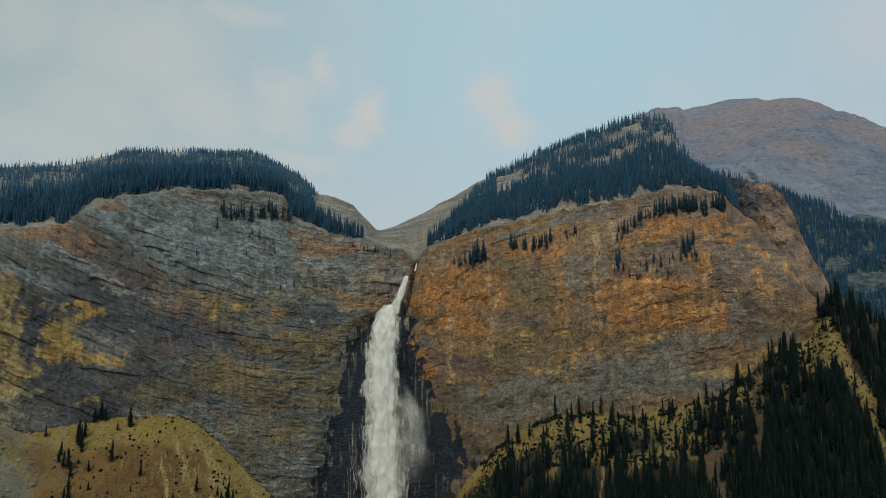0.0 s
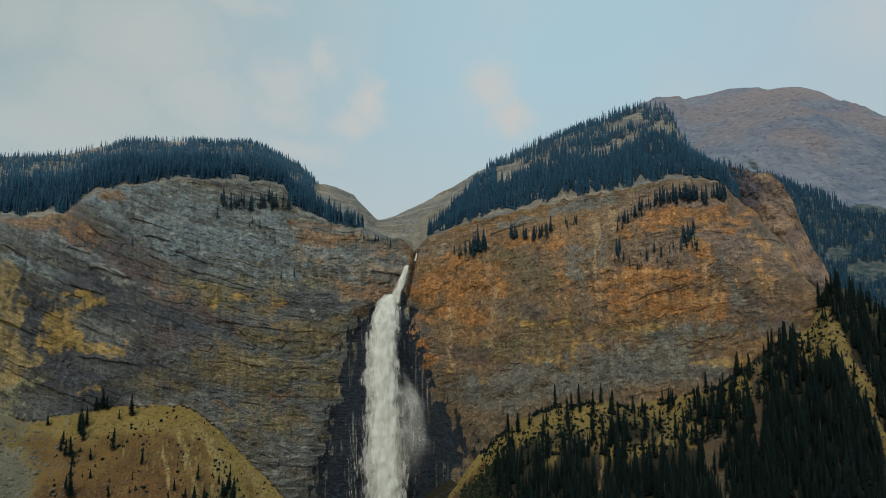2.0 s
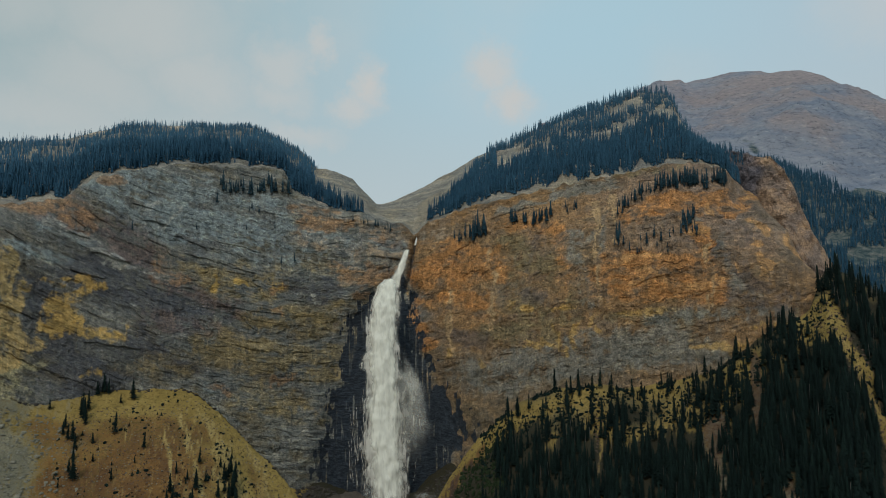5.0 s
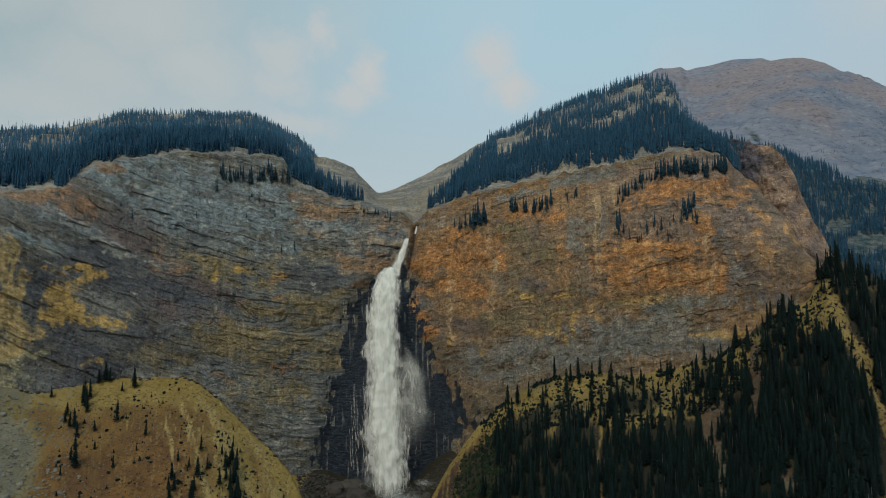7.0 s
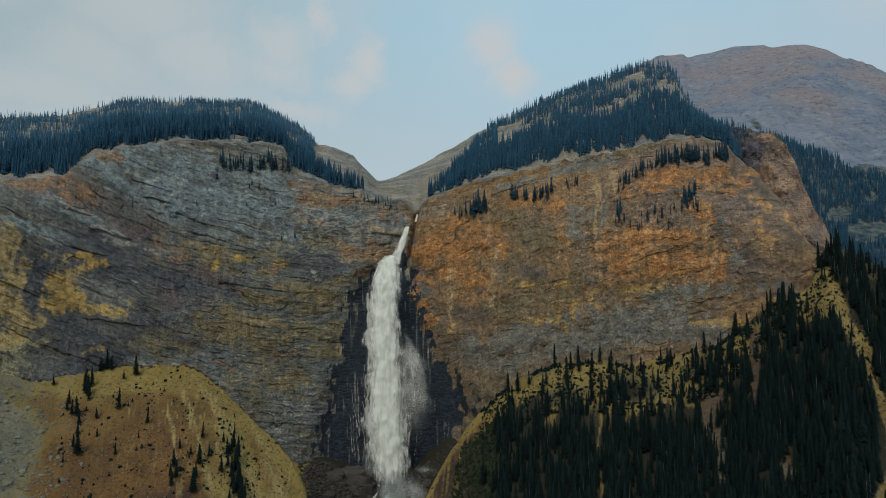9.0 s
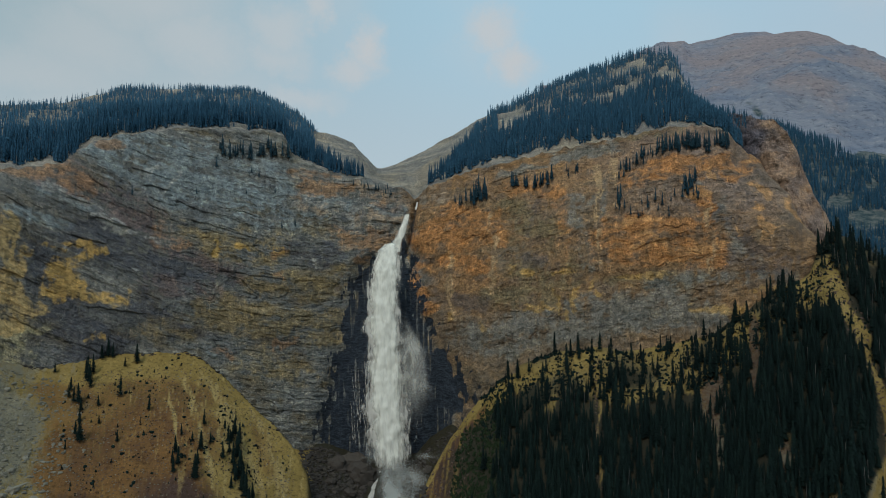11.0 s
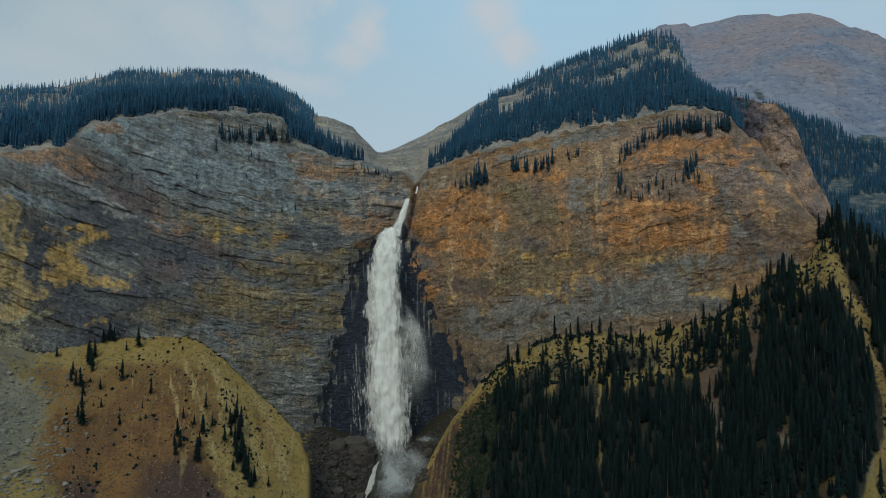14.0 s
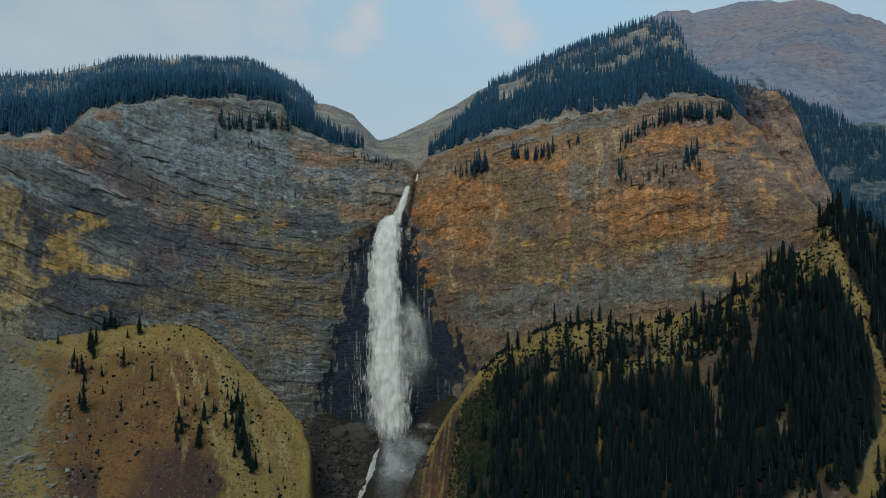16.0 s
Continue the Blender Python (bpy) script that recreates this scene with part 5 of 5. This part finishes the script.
def boulder(p, r, skin, label, group, seed):
    rng = np.random.default_rng(seed)
    bm = bmesh.new()
    bmesh.ops.create_icosphere(bm, subdivisions=3, radius=1.0)
    v = np.array([q.co[:] for q in bm.verts])
    f = np.array([[q.index for q in face.verts] for face in bm.faces])
    bm.free()
    k = 1 + 0.32 * fbm(v[:, 0] * 1.3 + seed, v[:, 1] * 1.3, v[:, 2] * 1.3, 4)
    v = np.round(v * 2.2) / 2.2 * 0.35 + v * 0.65
    v = v * k[:, None] * np.array([1.2, 1.0, 0.8]) * r
    ob = make_mesh("boulder", v, f, skin, soft=False, attrs={"tone": np.full(len(v), rng.uniform(0.4, 1.0))})
    ob.matrix_basis = Matrix.LocRotScale(p + Vector((0, 0, 0.15 * r)), Euler((0, 0, rng.uniform(0, 6.28))), None)
    return tagged(ob, label, "boulder", group)


BOULDERS = [(-31.25, 532.0, 3.2), (-30.04, 528.0, 2.4), (-31.92, 526.0, 2.4), (-31.44, 547.0, 2), (-30.6, 560.0, 1.8), (-31.86, 620.0, 2), (-30.98, 590.0, 1.6), (-32.13, 566.0, 2), (-29.6, 596.0, 1.8), (-30.49, 620.0, 1.6), (-28.28, 526.0, 1.5), (-29.33, 516.0, 1.8)]
KNOLL = [(-8.6, 676.0, 10), (-7.5, 684.0, 11), (-6.6, 670.0, 14), (-6.1, 664.0, 5), (-9.05, 648.0, 4.5), (-9.94, 622.0, 4), (-7.69, 643.0, 5), (-4.04, 672.0, 3), (-3.12, 642.0, 4), (-2.19, 660.0, 5), (-4.49, 639.0, 3.5), (-6.8, 622.0, 4), (-8.59, 615.0, 5), (-1.27, 660.0, 4)]
for k, (b, d, r) in enumerate(BOULDERS):
    boulder(on_ground(b, d), r, PALE_STONE, "large pale limestone boulder on grey scree", "boulders on the scree", k)
for k, (b, d, turn) in enumerate([(-31.6, 531, 0.25), (-31.2, 535, 0.5)]):
    slab = boulder(on_ground(b, d), 1.6, PALE_STONE, "long pale rock slab fallen on the scree", "slabs on the scree", 70 + k)
    slab.matrix_basis = Matrix.LocRotScale(slab.location, Euler((0, -0.35, turn)), Vector((3.2, 0.9, 0.7)))
for k, (b, d, r) in enumerate(KNOLL):
    boulder(on_ground(b, d), r, DARK_STONE, "wet black boulder at the foot of the waterfall", "boulders at the plunge", 30 + k)
n = 2600
sb, sd = rng.uniform(27.5, 33.0, n), rng.uniform(490, 720, n)
ok = rng.uniform(0, 1, n) < near_line(GULLY, sb, sd, 9)
spots = ground_spots(sb[ok], sd[ok])
scatter("gully_stones", spots, 0.3 + 1.0 * rng.uniform(0, 1, ok.sum()) ** 3, STONES, 18, "tan stones lying in the steep gully", RED_STONE, "stones")
n = 1400
sb, sd = rng.uniform(-3.5, 3.5, n), rng.uniform(500, 620, n)
lim, _ = along(RIGHT_TALUS, sb)
ok = (sd < lim - 2) & (rng.uniform(0, 1, n) < smooth(3.5, 0, sb))
spots = ground_spots(sb[ok], sd[ok])
scatter("bank_stones", spots, 0.3 + 1.0 * rng.uniform(0, 1, ok.sum()) ** 3, STONES, 17, "brown stones on the steep bank by the ravine", RED_STONE, "stones")
n = 9000
sb, sd = rng.uniform(-11.5, -1.5, n), rng.uniform(560, 692, n)
ok = (along(LEFT_TALUS, sb)[0] + 8 < sd) & (np.abs(sb + 5.3 + (690 - sd) * 0.012) > 0.5)
spots = ground_spots(sb[ok], sd[ok])
scatter("ravine_rubble", spots, 0.4 + 2.2 * rng.uniform(0, 1, ok.sum()) ** 3.5, STONES, 15, "wet dark rubble in the ravine below the fall", DARK_STONE, "rubble")

n = 3500
sb, sd = rng.uniform(-5.0, 2.5, n), rng.uniform(545, 690, n)
ok = sd > along(RIGHT_TALUS, sb)[0] + 3
scatter("bank_rubble", ground_spots(sb[ok], sd[ok]), 0.4 + 1.8 * rng.uniform(0, 1, ok.sum()) ** 3, STONES, 19, "dark brown rubble on the bank facing the fall", DARK_STONE, "rubble")


# ---- waterfall ----
def water_material(name, colour, most, lo, hi, scale, k):
    """White water thinned by its noise; 'body' says how thick it runs."""
    m, N, L, P = material(name)
    N.remove(P)
    a = attr(N, "body")
    streak = grain(N, L, place(N, L, scale), 1.0, 6, 0.6)
    x = maths(N, L, "ADD", a.outputs["Fac"], maths(N, L, "MULTIPLY", maths(N, L, "SUBTRACT", streak, 0.5), k))
    alpha = maths(N, L, "MULTIPLY", ramp(N, L, x, lo, hi), most)
    if k == 0:
        alpha = maths(N, L, "MULTIPLY", alpha, ramp(N, L, streak, 0.30, 0.66))
    white, back, clear = N.new("ShaderNodeBsdfDiffuse"), N.new("ShaderNodeBsdfTranslucent"), N.new("ShaderNodeBsdfTransparent")
    col = mix(N, L, ramp(N, L, streak, 0.35, 0.62), tuple(c * 0.8 for c in colour), colour)
    L.new(col, white.inputs[0])
    L.new(col, back.inputs[0])
    both, out = N.new("ShaderNodeMixShader"), N.new("ShaderNodeMixShader")
    both.inputs[0].default_value = 0.2
    L.new(white.outputs[0], both.inputs[1])
    L.new(back.outputs[0], both.inputs[2])
    L.new(alpha, out.inputs[0])
    L.new(clear.outputs[0], out.inputs[1])
    L.new(both.outputs[0], out.inputs[2])
    L.new(out.outputs[0], N["Material Output"].inputs[0])
    return m


WATER = water_material("white_water", (0.88, 0.89, 0.80), 1.0, 0.05, 0.95, (0.24, 0.24, 0.045), 1.25)
VEIL = water_material("thin_water", (0.80, 0.79, 0.72), 0.75, 0.1, 0.8, (0.3, 0.3, 0.05), 1.8)
TRICKLE = water_material("trickling_water", (0.80, 0.79, 0.72), 0.38, 0.15, 1.3, (0.5, 0.5, 0.16), 2.6)
LOW_MIST = water_material("low_mist", (0.66, 0.70, 0.66), 0.40, 0.0, 1.0, (0.05, 0.05, 0.035), 0.0)
MIST = water_material("spray_mist", (0.74, 0.74, 0.67), 0.40, 0.0, 1.0, (0.12, 0.12, 0.035), 0.0)


def cascade(name, line, halfwidth, parent, bulge, skin, cols=31, rows=120, seed=0, out=0.0, label=""):
    """Falling water along a line of (bearing, distance, height), rounded towards the open."""
    t = np.array(line, float)
    s = np.linspace(0, 1, rows)[:, None]
    k = np.linspace(0, 1, len(t))
    b, d, z = (np.interp(s[:, 0], k, t[:, c])[:, None] for c in range(3))
    w = np.interp(s[:, 0], np.linspace(0, 1, len(halfwidth)), halfwidth)[:, None]
    u = np.linspace(-1, 1, cols)[None, :]
    side = u * w * (1 + 0.2 * vnoise(z / 9 + 50 * seed, u * 0.8 + 3, 1.0) + 0.07 * vnoise(z / 2.5 + 50 * seed, u * 2 + 3, 2.0)) + 0.5 * vnoise(z / 11, seed + 0.5)
    fwd = out + bulge * w * np.sqrt(np.clip(1 - u ** 2, 0, 1)) + 1.1 * fbm(side / 5, z / 8, seed + 0.5, 3)
    a = np.radians(b)
    x = d * np.sin(a) + side * np.cos(a) - fwd * np.sin(a)
    y = d * np.cos(a) - side * np.sin(a) - fwd * np.cos(a)
    pts = np.stack([x, y, z + 0 * u], -1).reshape(-1, 3)
    i = np.arange((rows - 1) * cols).reshape(rows - 1, cols)[:, :-1].ravel()
    ends = (0.03, 0.1) if skin not in (MIST, LOW_MIST) else (0.35, 0.5)
    flow = 1.15 * (1 - np.abs(u) ** 1.8) if skin not in (MIST, LOW_MIST) else (1 - u ** 2) ** 1.4
    body = flow * smooth(0, ends[0], s) * (1 - (0.95 if flow.max() > 1 else 1.0) * smooth(1 - ends[1], 1, s))
    ob = make_mesh(name, pts, np.stack([i, i + 1, i + cols + 1, i + cols], -1), skin, parent, quads=True, attrs={"body": (body + 0 * u).ravel()})
    return tagged(ob, label)


def puff(name, b, z, half, tall, parent, out, seed, label):
    """A soft curved veil of spray that thins towards its edge."""
    n = 25
    u, w = np.meshgrid(np.linspace(-1, 1, n), np.linspace(-1, 1, n))
    rng = np.random.default_rng(seed)
    d = 684 - out - 0.35 * half * (1 - u ** 2) + 2 * vnoise(u * 2 + seed, w * 2)
    side = u * half
    a = radians(b)
    pts = np.stack([d * math.sin(a) + side * math.cos(a), d * math.cos(a) - side * math.sin(a), z + w * tall], -1).reshape(-1, 3)
    i = np.arange((n - 1) * n).reshape(n - 1, n)[:, :-1].ravel()
    body = smooth(0, 1, 1 - np.hypot(u, w)) ** 1.2
    ob = make_mesh(name, pts, np.stack([i, i + 1, i + n + 1, i + n], -1), LOW_MIST, parent, quads=True, attrs={"body": body.ravel()})
    return tagged(ob, label)


waterfall = tagged(new("waterfall"), "tall white waterfall plunging down a wet dark cliff", "waterfall")
cascade("chute", CHUTE, [2.6, 4.0, 5.5, 6.5], waterfall, 0.5, WATER, rows=50, seed=1, out=6)
cascade("main_fall", FALL, [4, 10.5, 13, 14, 14.5, 15, 15.5, 16, 16.5, 17, 17.5, 17, 14], waterfall, 0.35, WATER, cols=41, rows=170, seed=2, out=4)
cascade("outer_veil", [(b - 0.05, d, z) for b, d, z in FALL], [5, 12, 15, 17, 18.5, 19.5, 20.5, 21.5, 22.5, 23.5, 24, 23.5, 21], waterfall, 0.3, VEIL, cols=41, rows=150, seed=4, out=1, label="thin ragged veil of falling water")
bed_line = []
for u in np.linspace(0.12, 1, 22):
    b, d = np.interp(u, np.linspace(0, 1, len(STREAM)), [q[0] for q in STREAM]), np.interp(u, np.linspace(0, 1, len(STREAM)), [q[1] for q in STREAM])
    bed_line.append((b, d, on_ground(b, d).z + 1.6))
cascade("stream", bed_line, [2.2, 3.0, 2.2, 3.8, 2.2, 3.6, 2.6], waterfall, 0.0, VEIL, rows=80, seed=3, out=0)
cascade("upper_spout", [(-2.2, 738, 268), (-2.25, 734, 263), (-2.35, 730, 258)], [0.8, 1.3, 1.2], waterfall, 0.3, VEIL, cols=9, rows=20, seed=6, out=8)
TRICKLES = [(-7.48, 95, -7.15, 20), (-7.38, 76, -6.79, 43), (-7.2, 92, -7.06, 48), (-6.98, 98, -6.79, 40), (-6.79, 68, -6.24, 27), (-6.56, 76, -6.1, 43), (-6.33, 48, -5.87, 18), (-7.11, 48, -6.78, 18), (-6.1, 76, -5.92, 31), (-7.61, 65, -7.33, 24), (-6.47, 112, -6.33, 70), (-7.25, 107, -7.16, 76), (-2.88, 42, -3.02, 17), (-2.1, 47, -2.38, 22), (-3.3, 39, -3.3, 14)]
for k, (b0, z0, b1, z1) in enumerate(TRICKLES):
    line = []
    for u in np.linspace(0, 1, 14):
        b = b0 + (b1 - b0) * u + 0.06 * float(vnoise(u * 9, k * 2.7))
        p = on_cliff(b, z0 + (z1 - z0) * u)
        line.append((b, math.hypot(p.x, p.y) - 1.0, p.z))
    cascade("trickle", line, [0.3, 0.5, 0.35, 0.8, 1.2], waterfall, 0.3, TRICKLE, cols=5, rows=70, seed=20 + k, out=0.8)
PLUME = [(-3.5, 678, 156), (-3.0, 676, 138), (-2.6, 674, 118), (-2.35, 673, 94), (-2.4, 672, 70), (-2.7, 672, 44)]
for k, (shift, wide) in enumerate([(0.0, 0.85), (0.2, 1.0), (-0.2, 1.25)]):
    cascade("spray_plume", [(b + shift, d - 3 * k, z - 6 * k) for b, d, z in PLUME], [4 * wide, 9 * wide, 14 * wide, 17 * wide, 18 * wide, 17 * wide], waterfall, 0.3, MIST, cols=31, rows=60, seed=31 + k, label="grey spray blown off the fall")
BASE_MIST = [(-4.0, 660, 24.0), (-3.8, 650, 8.0), (-3.6, 632, -6.0), (-3.5, 608, -20.0), (-3.7, 575, -40.0)]
for k, (shift, wide) in enumerate([(0.0, 1.0), (0.7, 1.3), (-0.5, 1.2)]):
    cascade("base_mist", [(b + shift, d - 6 * k, z + 3 * k) for b, d, z in BASE_MIST], [9 * wide, 15 * wide, 19 * wide, 20 * wide, 18 * wide], waterfall, 0.3, LOW_MIST, cols=31, rows=50, seed=41 + k, label="low mist over the plunge")
SPRAY = [(-1.4, 22, 20, 7, 34), (-5.9, 20, 12, 9, 24)]
for k, (b, z, half, tall, out) in enumerate(SPRAY):
    puff("spray", b, z, half, tall, waterfall, out, k, "drifting grey spray")
